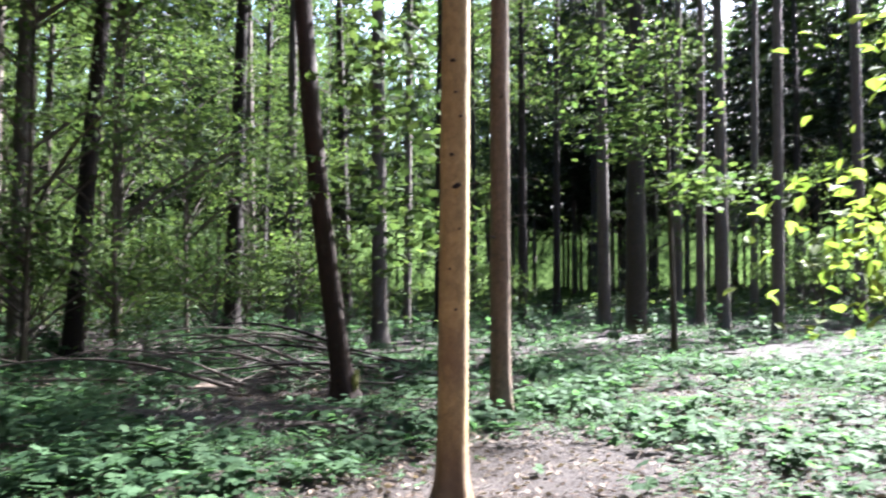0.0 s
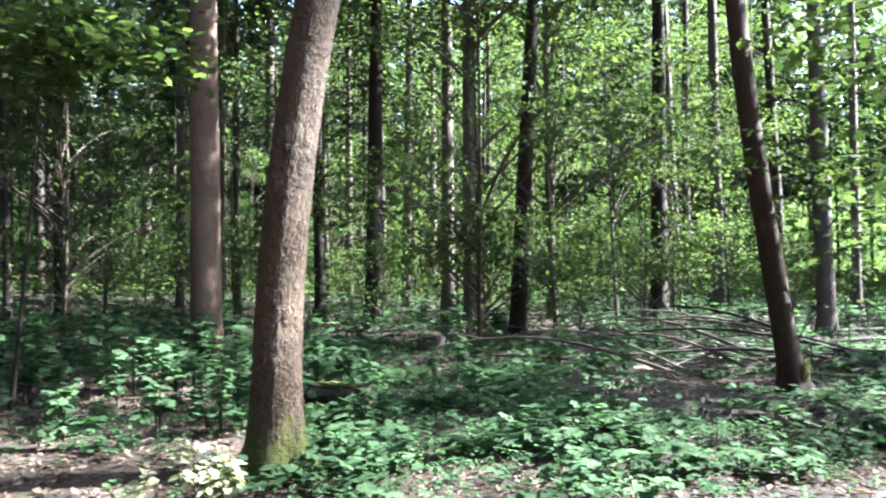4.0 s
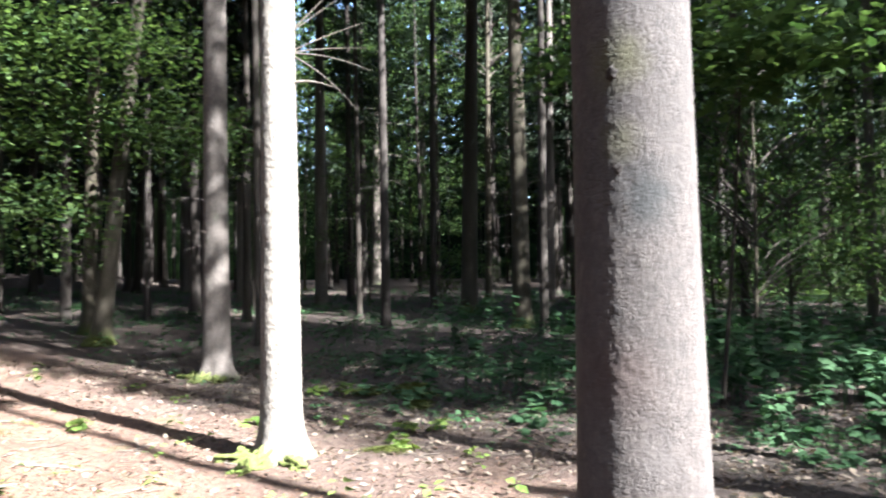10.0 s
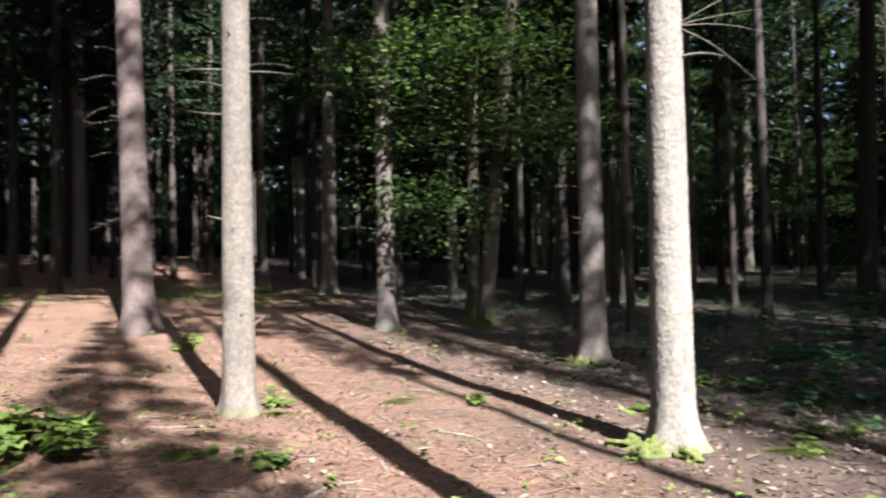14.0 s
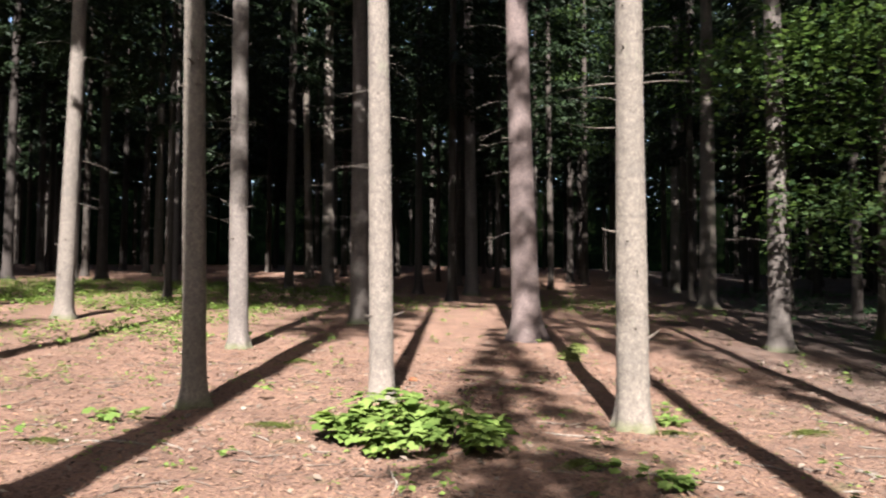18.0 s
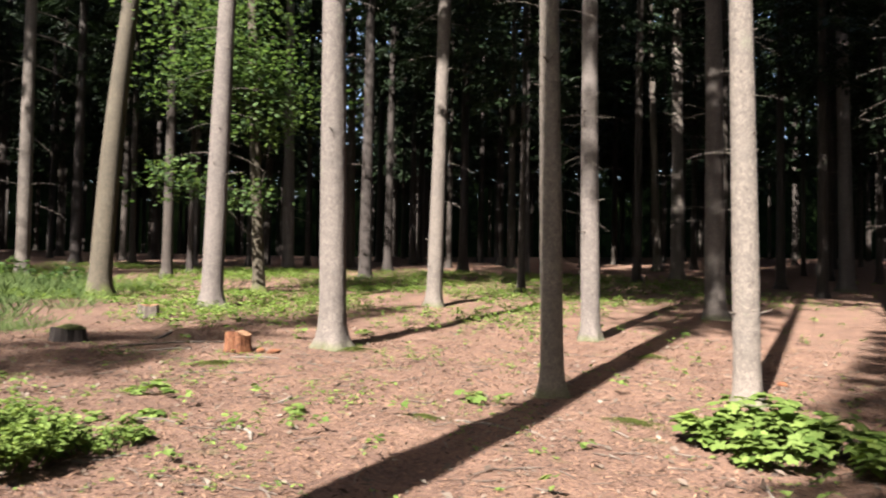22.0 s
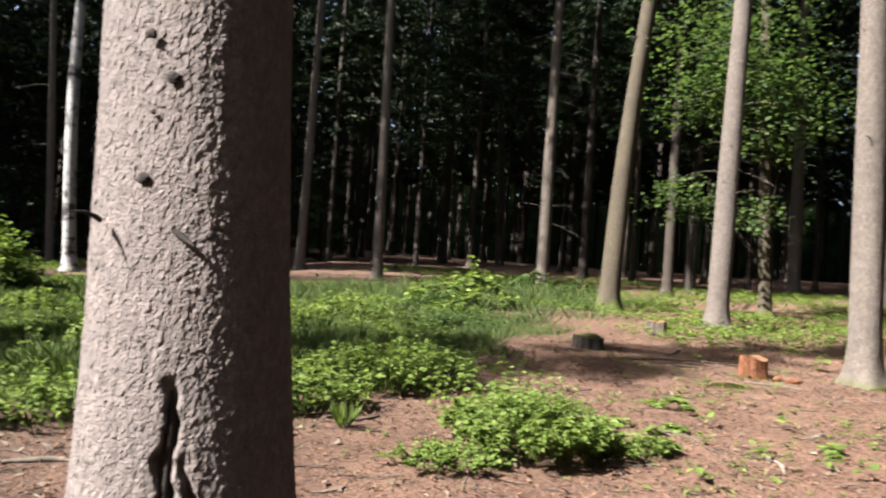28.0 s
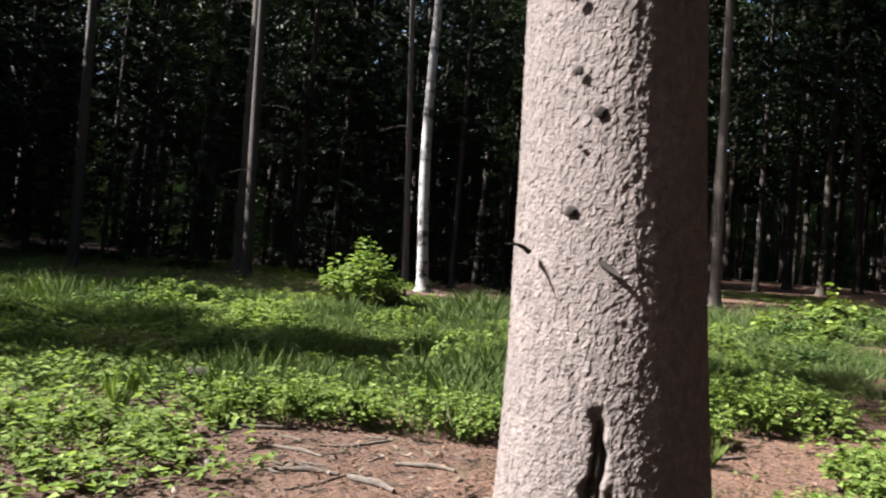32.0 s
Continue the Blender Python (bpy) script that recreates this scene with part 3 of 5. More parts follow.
def spruce(x, y, dia, lean=(0, 0), material=None, crown_base=10.5, twigs=None, bend=(0, 0), label="", **shape):
    count[0] += 1
    k = count[0]
    r = math.hypot(x, y)
    near = r < 13
    mat = material or BARK_SPRUCE
    tree = thing("spruce_tree", x, y, label or "tall spruce with a straight bare grey-brown trunk", "tree", "spruces of the stand")
    shape = dict(dict(sides=44 if near else 12, fine=0.04 if near else 0, relief=0.004 if near else 0, flare=0.5, foot=0.15), **shape)
    part("trunk", trunk_mesh(dia, lean, bend, material=mat, seed=k, **shape), tree)
    if r < 19 and dia < 0.5 and twigs is None:
        rng = np.random.default_rng(500 + k)
        for z in rng.uniform(0.8, 5.5, 12):
            a = math.degrees(math.atan2(-y, -x)) + rng.uniform(-105, 105)
            q = 0.5 * dia * (1 - (z - 1.3) / 24) ** 0.85 - 0.004
            s = rng.uniform(0.35, 1.0)
            part("branch_stub", STUBS[int(rng.integers(3))], tree, m=pose(lean[0] * z + q * math.cos(radians(a)), lean[1] * z + q * math.sin(radians(a)), z, 0, rng.uniform(-35, 10), a) @ Matrix.Diagonal((s, s, s, 1)))
    zc = crown_base + (k * 0.37) % 2.5
    airy = x > 8 and y > 5
    wide = 0.95 if airy else 0.5 if x > 12 and y > 0 else 1.7 if x < -5.5 and y < 2 else 1.35 if x < -5.5 else 0.4 if x > 2 and 3 < y < 7 else 0.5 if y < -18 and -4 < x < 12 else 1.5 if y > 5 else 1.0
    crown = FINE_CROWNS[k % 2] if airy else SPRUCE_CROWNS[k % 3]
    part("crown", crown, tree, m=pose(lean[0] * zc, lean[1] * zc, zc, 0, 0, 67 * k) @ Matrix.Diagonal((wide, wide, 1, 1)))
    n = twigs if twigs is not None else 14 if near else 24 if x < -10 else 9
    if n:
        add_twigs(tree, dia, n, 1.8, min(10, 3 + 0.4 * r), k, lean, (0.12, 0.55) if near else (0.2, 1.0))
    return tree


def hardwood(x, y, dia, lean=(0, 0), material=None, crown_base=6.0, bend=(0, 0), label="", **shape):
    count[0] += 1
    k = count[0]
    dark = material is BARK_DARK
    tree = thing("broadleaf_tree", x, y, label or ("broad-leaved tree with a dark shaded trunk and green crown" if dark else "broad-leaved tree with a grey trunk, mossy foot and green crown"), "tree", "broad-leaved trees")
    part("trunk", trunk_mesh(dia, lean, bend, 20, material or BARK_GREY, seed=k, **dict(dict(sides=14, flare=0.6), **shape)), tree)
    zc = crown_base + (k * 0.61) % 2.0
    crown, limbs = BROAD_CROWNS[k % 3]
    wide = 0.8 if x > 12 else 1.9 if -3 < x < 6 and y > 13 else 0.75 if x > 0 and y < 8 else 1.2
    m = pose(lean[0] * zc, lean[1] * zc, zc, 0, 0, 53 * k) @ Matrix.Diagonal((wide, wide, 1, 1))
    part("crown", crown, tree, m=m)
    tagged(part("branchwork", limbs, tree, m=m), kind="stuff")
    return tree


# the trees close to the camera's path
big = spruce(-0.74, -2.92, 0.50, (0.055, 0.0), BARK_COARSE, crown_base=13, twigs=0, sides=400, fine=0.0065, relief=0.0025, cell=92, tall=1.8, furrow=0.25, top=2.8, clefts=((75, -0.2, 0.99, 0.017, 0.04), (84, -0.2, 0.80, 0.011, 0.03)), flare=0.25, foot=0.3, swell=0.33,
             label="thick old spruce with coarse flaking pale bark and knots")
smooth = spruce(-1.28, 1.885, 0.33, (0.0, 0.0), BARK_SCALY, crown_base=12, twigs=0, sides=260, fine=0.007, relief=0.0010, cell=70, tall=1.5, furrow=0.0, top=2.7, flare=0.3, foot=0.25, swell=0.1,
                label="spruce with pinkish-grey scaly bark and a dark branch scar")
rooted = spruce(-5.35, 3.58, 0.30, (0.0, 0.0), BARK_PALE, crown_base=12, twigs=0, sides=150, fine=0.012, relief=0.0045, cell=50, tall=1.4, top=5.0, flare=0.55, foot=0.14, label="spruce with pale rough bark, mossy roots and dry side branches")
spruce(3.03, 3.74, 0.185, (0.008, -0.006), BARK_TAN, twigs=0, sides=90, fine=0.015, relief=0.002, cell=60, label="slim spruce with smooth tan bark and dark knots")
hardwood(4.29, 7.41, 0.23, (-0.077, 0.042), BARK_UMBER, bend=(-0.1, 0.06), label="dark leaning tree with a yellow-green mossy foot", sides=30)
hardwood(-0.65, 5.26, 0.33, (-0.008, 0.0), BARK_MOSSY, crown_base=9, curve=(0.033, 0.004), label="leaning tree with furrowed brown bark and a mossy foot", sides=130, fine=0.016, relief=0.005, cell=48, tall=2.4, furrow=0.3)
spruce(-2.45, 11.32, 0.44, (0.006, 0.001), BARK_RED, label="spruce with reddish bark and a hollow dark foot")
hardwood(-9.78, -14.28, 0.42, (-0.053, 0.045), BARK_GREY, crown_base=10, bend=(0.06, -0.03), label="bent grey tree with a mossy foot at the grass edge")
birch = thing("birch_tree", 0.93, -19.6, "birch with white, dark-patched bark at the forest edge", "tree")
part("trunk", trunk_mesh(0.28, (0.037, 0.003), (0.1, 0), 20, BARK_BIRCH, seed=5), birch)
part("crown", BROAD_CROWNS[1][0], birch, m=pose(0.3, 0, 9))
tagged(part("branchwork", BROAD_CROWNS[1][1], birch, m=pose(0.3, 0, 9)), kind="stuff")

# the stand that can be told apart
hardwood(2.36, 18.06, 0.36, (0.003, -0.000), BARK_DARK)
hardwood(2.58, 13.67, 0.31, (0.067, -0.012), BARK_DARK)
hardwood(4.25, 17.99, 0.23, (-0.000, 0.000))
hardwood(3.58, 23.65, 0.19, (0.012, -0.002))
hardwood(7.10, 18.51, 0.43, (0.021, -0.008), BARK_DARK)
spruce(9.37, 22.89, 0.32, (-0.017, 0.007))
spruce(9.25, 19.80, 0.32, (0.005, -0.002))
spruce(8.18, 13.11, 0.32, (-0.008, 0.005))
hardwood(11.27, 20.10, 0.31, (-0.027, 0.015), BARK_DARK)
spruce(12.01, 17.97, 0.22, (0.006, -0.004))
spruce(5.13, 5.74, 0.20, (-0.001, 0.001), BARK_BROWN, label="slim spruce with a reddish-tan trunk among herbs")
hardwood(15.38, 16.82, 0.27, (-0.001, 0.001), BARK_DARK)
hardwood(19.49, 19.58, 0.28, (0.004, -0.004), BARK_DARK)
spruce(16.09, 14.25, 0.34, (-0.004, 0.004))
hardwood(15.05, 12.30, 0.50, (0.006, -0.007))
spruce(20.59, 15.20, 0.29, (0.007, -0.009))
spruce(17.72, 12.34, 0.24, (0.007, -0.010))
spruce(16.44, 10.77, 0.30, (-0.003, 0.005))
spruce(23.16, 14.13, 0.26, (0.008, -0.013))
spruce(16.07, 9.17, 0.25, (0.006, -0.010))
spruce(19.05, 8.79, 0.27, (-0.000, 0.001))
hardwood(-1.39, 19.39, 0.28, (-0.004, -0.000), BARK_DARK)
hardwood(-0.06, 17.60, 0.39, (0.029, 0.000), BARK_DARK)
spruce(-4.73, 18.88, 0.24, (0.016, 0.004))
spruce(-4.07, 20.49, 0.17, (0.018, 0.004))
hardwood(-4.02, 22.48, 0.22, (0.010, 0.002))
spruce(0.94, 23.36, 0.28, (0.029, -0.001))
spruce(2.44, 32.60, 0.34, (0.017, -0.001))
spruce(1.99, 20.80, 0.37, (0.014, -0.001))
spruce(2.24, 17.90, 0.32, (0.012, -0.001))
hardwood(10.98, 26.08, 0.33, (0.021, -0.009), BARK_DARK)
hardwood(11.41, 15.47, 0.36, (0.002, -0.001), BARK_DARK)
spruce(-14.01, 28.26, 0.36, (0.005, 0.002))
spruce(-11.02, 37.20, 0.50, (0.036, 0.011))
spruce(-4.10, 30.21, 0.45, (0.010, 0.001))
hardwood(-1.04, 29.64, 0.31, (0.014, 0.000))
spruce(-9.85, 5.67, 0.36, (-0.000, -0.000))
spruce(-22.62, 14.18, 0.37, (0.003, 0.005))
spruce(-31.45, 16.90, 0.50, (0.003, 0.006))
spruce(-20.60, 15.93, 0.41, (0.004, 0.005))
spruce(-31.86, 28.63, 0.50, (0.012, 0.013))
spruce(-29.76, 30.17, 0.50, (0.014, 0.013))
# darker bark stands in for the shade on this trunk
spruce(-15.03, 17.08, 0.50, (0.022, 0.019), BARK_GREY)
hardwood(-17.79, 21.36, 0.25, (0.014, 0.011))
# bark darkened here too, where the trunk should stand in shade
spruce(-11.18, 14.56, 0.43, (-0.002, -0.002), BARK_GREY)
spruce(-15.98, 22.61, 0.37, (0.018, 0.012))
spruce(-7.82, 0.60, 0.28, (-0.000, -0.002), crown_base=15)
spruce(-23.60, 4.81, 0.47, (0.001, 0.006))
spruce(-14.57, 4.01, 0.36, (-0.002, -0.006))
spruce(-30.43, 5.11, 0.34, (0.002, 0.011))
hardwood(-16.93, 6.79, 0.29, (0.007, 0.016))
hardwood(-15.00, 6.22, 0.33, (0.042, 0.096))
spruce(-8.29, -6.93, 0.34, (0.014, -0.017))
spruce(-14.10, -9.15, 0.31, (-0.010, 0.015))
spruce(-30.63, -15.84, 0.34, (0.001, -0.003))
spruce(-27.20, -13.45, 0.34, (0.003, -0.006))
spruce(-7.53, -3.50, 0.21, (0.008, -0.018))
spruce(-11.58, -4.69, 0.27, (0.004, -0.011))
spruce(-32.97, -10.02, 0.35, (0.009, -0.032))
spruce(-27.23, -7.61, 0.45, (0.002, -0.008))
spruce(-16.21, -3.90, 0.38, (0.002, -0.010))
spruce(-8.37, -1.86, 0.24, (0.003, -0.019), crown_base=15)
spruce(-25.75, -2.31, 0.41, (0.001, -0.015))
spruce(-14.74, -0.43, 0.49, (-0.000, -0.028), BARK_PLUM, flare=0.7, foot=0.25, label="thick spruce with purplish-brown bark and spreading roots")
spruce(-39.93, 3.88, 0.50, (-0.001, -0.006))
spruce(-33.70, -22.73, 0.33, (0.005, -0.008))
spruce(-11.43, -20.14, 0.34, (0.004, -0.002))
spruce(-10.30, -11.61, 0.39, (-0.017, 0.014))
spruce(-19.00, -22.80, 0.38, (-0.004, 0.003))
hardwood(-13.08, -13.24, 0.26, (0.038, -0.037))
spruce(-21.26, -20.24, 0.42, (0.011, -0.012))
spruce(-27.71, -12.66, 0.30, (0.004, -0.010))
spruce(5.55, -20.16, 0.27, (0.038, 0.012), BARK_SHADED)
spruce(1.53, -21.52, 0.18, (0.067, 0.006))
spruce(-6.64, -20.82, 0.28, (0.026, -0.008))
spruce(-16.45, -33.24, 0.36, (0.055, -0.027), BARK_SHADED)
spruce(-5.13, -24.17, 0.28, (-0.002, 0.000))
spruce(9.75, -19.43, 0.26, (0.025, 0.014), BARK_SHADED)
spruce(6.03, -21.13, 0.37, (0.029, 0.009), BARK_SHADED)

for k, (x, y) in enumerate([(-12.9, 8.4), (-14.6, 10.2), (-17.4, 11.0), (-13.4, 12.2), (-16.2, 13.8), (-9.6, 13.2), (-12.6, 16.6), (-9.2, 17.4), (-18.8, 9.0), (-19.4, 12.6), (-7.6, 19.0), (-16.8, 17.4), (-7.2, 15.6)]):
    spruce(x, y, 0.16 + 0.02 * (k % 4), (0.01 * (k % 3 - 1), 0.01 * (k % 2)), BARK_SHADED, crown_base=10, twigs=9, label="slender spruce with thin dead twigs in deep shade")

# ---------------------------------------------------------------- the wood beyond
taken = [(o.location.x, o.location.y) for o in scene.objects if o.name.startswith(("spruce_tree", "broadleaf_tree", "birch_tree"))]
FAR_SPRUCE, FAR_BROAD = [], []
FAR_NEEDLES = [spruce_crown(0, 14 + k, 2.4, 30 + k, 6, 5, 1.5) for k in range(3)]
MID_NEEDLES = [spruce_crown(0, 14 + k, 2.4, 36 + k, 8, 14, 0.62) for k in range(3)]
FAR_LEAVES = [broad_crown(0, 13, 3.1, 76, 90, 0.105, 33 + k, LEAF_MID, 0.45)[0] for k in range(3)]
for k in range(4):
    t = new("spruce_tree")
    t.empty_display_size = 0.1
    tagged(t, "slender spruce deep in the dark wood", "tree", "far spruces")
    part("trunk", trunk_mesh(0.20 + 0.05 * k, (0.008 * (k - 1.5), 0.005 * (k % 2)), (0, 0), 23, BARK_SHADED, sides=8, seed=60 + k), t)
    part("crown", MID_NEEDLES[k % 3], t, m=pose(0, 0, 4.5 + 1.2 * k, 0, 0, 40 * k))
    FAR_SPRUCE.append(t)
    t = new("broadleaf_tree")
    t.empty_display_size = 0.1
    tagged(t, "broad-leaved tree in the wood behind", "tree", "far broad-leaved trees")
    part("trunk", trunk_mesh(0.14 + 0.05 * k, (0.02 * (k - 1.5), 0.01), (0.1, 0), 19, BARK_DARK if k % 2 else BARK_GREY, sides=8, seed=70 + k), t)
    part("crown", FAR_LEAVES[k % 3], t, m=pose(0, 0, 1.5 + 1.3 * k, 0, 0, 40 * k))
    FAR_BROAD.append(t)


def open_ride(x, y):
    """The clearing and the open ride that lets the sun in, with its southern edge."""
    return (-14 < x < 30 and -23.5 < y < -15) or (-15.5 if x > 6 else -17.5) < y < (6.5 if x > 8 else 4.5) and x > -18


FAR_MESHES = {"spruce": ([trunk_mesh(0.26, (0, 0), (0, 0), 21, BARK_SHADED, sides=5, seed=80)], FAR_NEEDLES, 5.0), "broad": ([trunk_mesh(0.24, (0.01, 0), (0, 0), 18, BARK_DARK, sides=5, seed=81)], [broad_crown(0, 13, 3.1, 70, 32, 0.19, 133 + k, LEAF_MID, 0.5)[0] for k in range(3)], 3.0)}
rng = np.random.default_rng(4)
used = {id(o): False for o in FAR_SPRUCE + FAR_BROAD}
spots = []
while len(spots) < 760:
    r, a = 20 + 45 * rng.uniform() ** 0.75, rng.uniform(0, 360)
    x, y = r * math.cos(radians(a)), r * math.sin(radians(a))
    if open_ride(x, y) or min((x - p) ** 2 + (y - q) ** 2 for p, q in taken) < 1.6 ** 2:
        continue
    if (r < 30 and rng.uniform() < (0.0 if 300 < a < 345 else 0.4)) or (3 < a < 62 and rng.uniform() < (0.85 if r < 34 else 0.1)) or (62 <= a < 100 and rng.uniform() < (0.45 if r < 38 else 0.1)) or (126 <= a < 146 and r < 38 and rng.uniform() < 0.5):
        continue
    taken.append((x, y))
    broad = rng.uniform() < (0.15 if a < 47 else 0.55 if a < 100 else 0.1 if a < 126 else 0.6 if a < 146 else 0.0 if a > 230 else 0.04)
    spots.append((r, x, y, broad, rng.uniform(0.85, 1.15), rng.uniform(0, 360), int(rng.integers(4))))
spots.sort()
for r, x, y, broad, s, turn, pick in spots[:230]:
    proto = (FAR_BROAD if broad else FAR_SPRUCE)[pick]
    m = pose(x, y, float(ground_z(x, y)), 0, 0, turn)
    if not used[id(proto)]:
        proto.matrix_basis = m
        used[id(proto)] = True
    else:
        copy_thing(proto, m @ Matrix.Diagonal((s, s, s, 1)))


def mesh_arrays(me):
    v, f = np.empty(3 * len(me.vertices), np.float32), np.empty(len(me.loops), np.int32)
    me.vertices.foreach_get("co", v)
    me.loops.foreach_get("vertex_index", f)
    return v.reshape(-1, 3), f.reshape(len(me.polygons), -1)


def strewn(meshes, where, lift, material, name):
    """Many copies joined into one mesh, for the wood too far off to tell its trees apart."""
    arrays, out = [mesh_arrays(me) for me in meshes], []
    for r, x, y, broad, s, turn, pick in where:
        v, f = arrays[pick % len(arrays)]
        c, n = math.cos(radians(turn)), math.sin(radians(turn))
        out.append((np.stack([s * (v[:, 0] * c - v[:, 1] * n) + x, s * (v[:, 0] * n + v[:, 1] * c) + y, s * v[:, 2] + float(ground_z(x, y)) + lift * (1 + 0.5 * pick / 3)], -1), f))
    return fast_mesh(name, *joined(*out), material)


for kind, bark_here, leaf_here in (("spruce", BARK_SHADED, NEEDLE), ("broad", BARK_DARK, LEAF_MID)):
    where = [p for p in spots[230:] if p[3] == (kind == "broad")]
    trunks, crowns, lift = FAR_MESHES[kind]
    tagged(new("far_trunks", strewn(trunks, where, -0.05, bark_here, "far_trunks")), "bare trunks standing close together deep in the wood", "trees", kind="stuff")
    tagged(new("far_foliage", strewn(crowns, where, lift, leaf_here, "far_foliage")), "dark crowns of the wood further off", "foliage", kind="stuff")

# ---------------------------------------------------------------- undergrowth
SAPLINGS = []
for k, (h, reach, n, size) in enumerate([(3.2, 1.3, 60, 0.12), (5.0, 1.7, 90, 0.13), (1.6, 0.8, 40, 0.11), (6.5, 1.9, 100, 0.14)]):
    crown, limbs = broad_crown(0.22 * h, h, 1.25 * reach, n // 3, 90, 0.75 * size, 40 + k, LEAF_MID, 0.32)
    t = new("sapling")
    t.empty_display_size = 0.1
    tagged(t, "young broad-leaved sapling with layered green leaves", "sapling", "saplings of the undergrowth")
    s = np.linspace(0, 1, 8)
    tv, tf = tube_arrays([np.stack([0.1 * np.sin(2 * s + k), 0.06 * np.sin(3 * s), s * h], -1)], [0.006 * h * (1.1 - s) + 0.004], 6)
    part("stem", fast_mesh("stem", tv, tf, BARK_GREY, True), t)
    part("crown", crown, t)
    tagged(part("branchwork", limbs, t), kind="stuff")
    SAPLINGS.append(t)
placed = {}


def sapling(kind, x, y, scale=1.0, turn=0.0, label=""):
    m = pose(x, y, float(ground_z(x, y)) - 0.02, 0, 0, turn) @ Matrix.Diagonal((scale, scale, scale, 1))
    t = SAPLINGS[kind]
    if kind not in placed:
        t.matrix_basis = m
        placed[kind] = True
    else:
        t = copy_thing(t, m)
    return tagged(t, label)


rng = np.random.default_rng(8)
made = 0
while made < 80:
    r, a = 12 + 28 * rng.uniform(), rng.uniform(20, 140)
    x, y = r * math.cos(radians(a)), r * math.sin(radians(a))
    if y < 7 or (a < 48 and rng.uniform() < 0.7) or (a > 104 and rng.uniform() < 0.75) or (r < 16 and rng.uniform() < 0.5):
        continue
    sapling(int(rng.choice([0, 1, 2, 2, 3])), x, y, rng.uniform(0.7, 1.2), rng.uniform(0, 360))
    made += 1


# ---------------------------------------------------------------- distance
def woodland_wall():
    """Foliage and trunks of the wood further off, with gaps to the sky that widen upwards."""
    k = Mat("distant_wood")
    wide = k.noise(0.5, 6, rough=0.7)
    fine = k.noise(2.5, 5, rough=0.75)
    tone = k.math("ADD", k.math("MULTIPLY", wide, 0.5), k.math("MULTIPLY", fine, 0.5))
    # near-black tones carry the shade deep between the trees
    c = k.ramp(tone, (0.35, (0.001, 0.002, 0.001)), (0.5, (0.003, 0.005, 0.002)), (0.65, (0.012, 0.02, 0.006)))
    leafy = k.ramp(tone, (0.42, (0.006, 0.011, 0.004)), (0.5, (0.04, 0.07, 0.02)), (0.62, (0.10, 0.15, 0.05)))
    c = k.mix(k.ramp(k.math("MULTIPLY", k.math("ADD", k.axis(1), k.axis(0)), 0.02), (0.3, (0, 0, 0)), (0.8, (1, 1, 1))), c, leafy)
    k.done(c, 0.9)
    hole = k.math("ADD", fine, k.math("SUBTRACT", k.math("MULTIPLY", k.math("MINIMUM", k.axis(2), 14.0), 0.021), 0.19))
    m = k.node("ShaderNodeMixShader")
    k.link(k.ramp(hole, (0.66, (0, 0, 0)), (0.68, (1, 1, 1))), m.inputs[0])
    t = k.node("ShaderNodeBsdfTranslucent")
    k.link(c, t.inputs["Color"])
    k.b.inputs["Specular IOR Level"].default_value = 0.0
    both = k.node("ShaderNodeMixShader")
    both.inputs[0].default_value = 0.4
    k.link(k.b.outputs[0], both.inputs[1])
    k.link(t.outputs[0], both.inputs[2])
    k.link(both.outputs[0], m.inputs[1])
    k.link(k.node("ShaderNodeBsdfTransparent").outputs[0], m.inputs[2])
    k.link(m.outputs[0], k.t.nodes["Material Output"].inputs["Surface"])
    return k.m


wa = np.linspace(0, 2 * np.pi, 241)[:-1]
wr = 70 + 4 * np.sin(5 * wa) + 3 * np.sin(13 * wa)
base_z = ground_z(wr * np.cos(wa), wr * np.sin(wa))
wz = np.stack([base_z - 1, base_z + 6, base_z + 12, base_z + 27 + 2 * np.sin(17 * wa) + 1.5 * np.sin(41 * wa)], 0)
wv = np.stack([np.tile(wr * np.cos(wa), (4, 1)), np.tile(wr * np.sin(wa), (4, 1)), wz], -1).reshape(-1, 3)
wi, wj = np.meshgrid(np.arange(3), np.arange(240), indexing="ij")
wf = np.stack([wi * 240 + wj, wi * 240 + (wj + 1) % 240, (wi + 1) * 240 + (wj + 1) % 240, (wi + 1) * 240 + wj], -1).reshape(-1, 4)
tagged(new("backdrop", fast_mesh("backdrop", wv, wf, woodland_wall(), True)), "distant woodland with shade put into its dark tones and gaps to the sky", "woodland", kind="structure")

# ---------------------------------------------------------------- low plants


def patches(x, y, s=1.0, k=0.0):
    """Uneven cover between 0 and 1."""
    return 0.5 + 0.2 * (np.sin(1.3 * s * x + k) + np.sin(1.7 * s * y - 0.6 * s * x + 2 * k)) + 0.12 * np.sin(3.1 * s * x + 2.3 * s * y + k)


def scatter(n, cover, reach, seed, inner=1.5):
    """Points over the ground, kept with the chance cover(x, y), closer together near the camera."""
    rng = np.random.default_rng(seed)
    r = inner + (reach - inner) * rng.uniform(0, 1, n) ** 0.75
    a = rng.uniform(0, 2 * np.pi, n)
    x, y = r * np.cos(a), r * np.sin(a)
    keep = rng.uniform(0, 1, n) < cover(x, y)
    return x[keep], y[keep], rng


def step(v, a, b):
    return np.clip((v - a) / (b - a), 0, 1)


def herb_cover(x, y):
    r = np.hypot(x, y)
    mottle = 0.5 + 0.5 * step(patches(x, y, 3.4, 2) + 0.5 * patches(x, y, 7.3, 1), 0.45, 0.95)
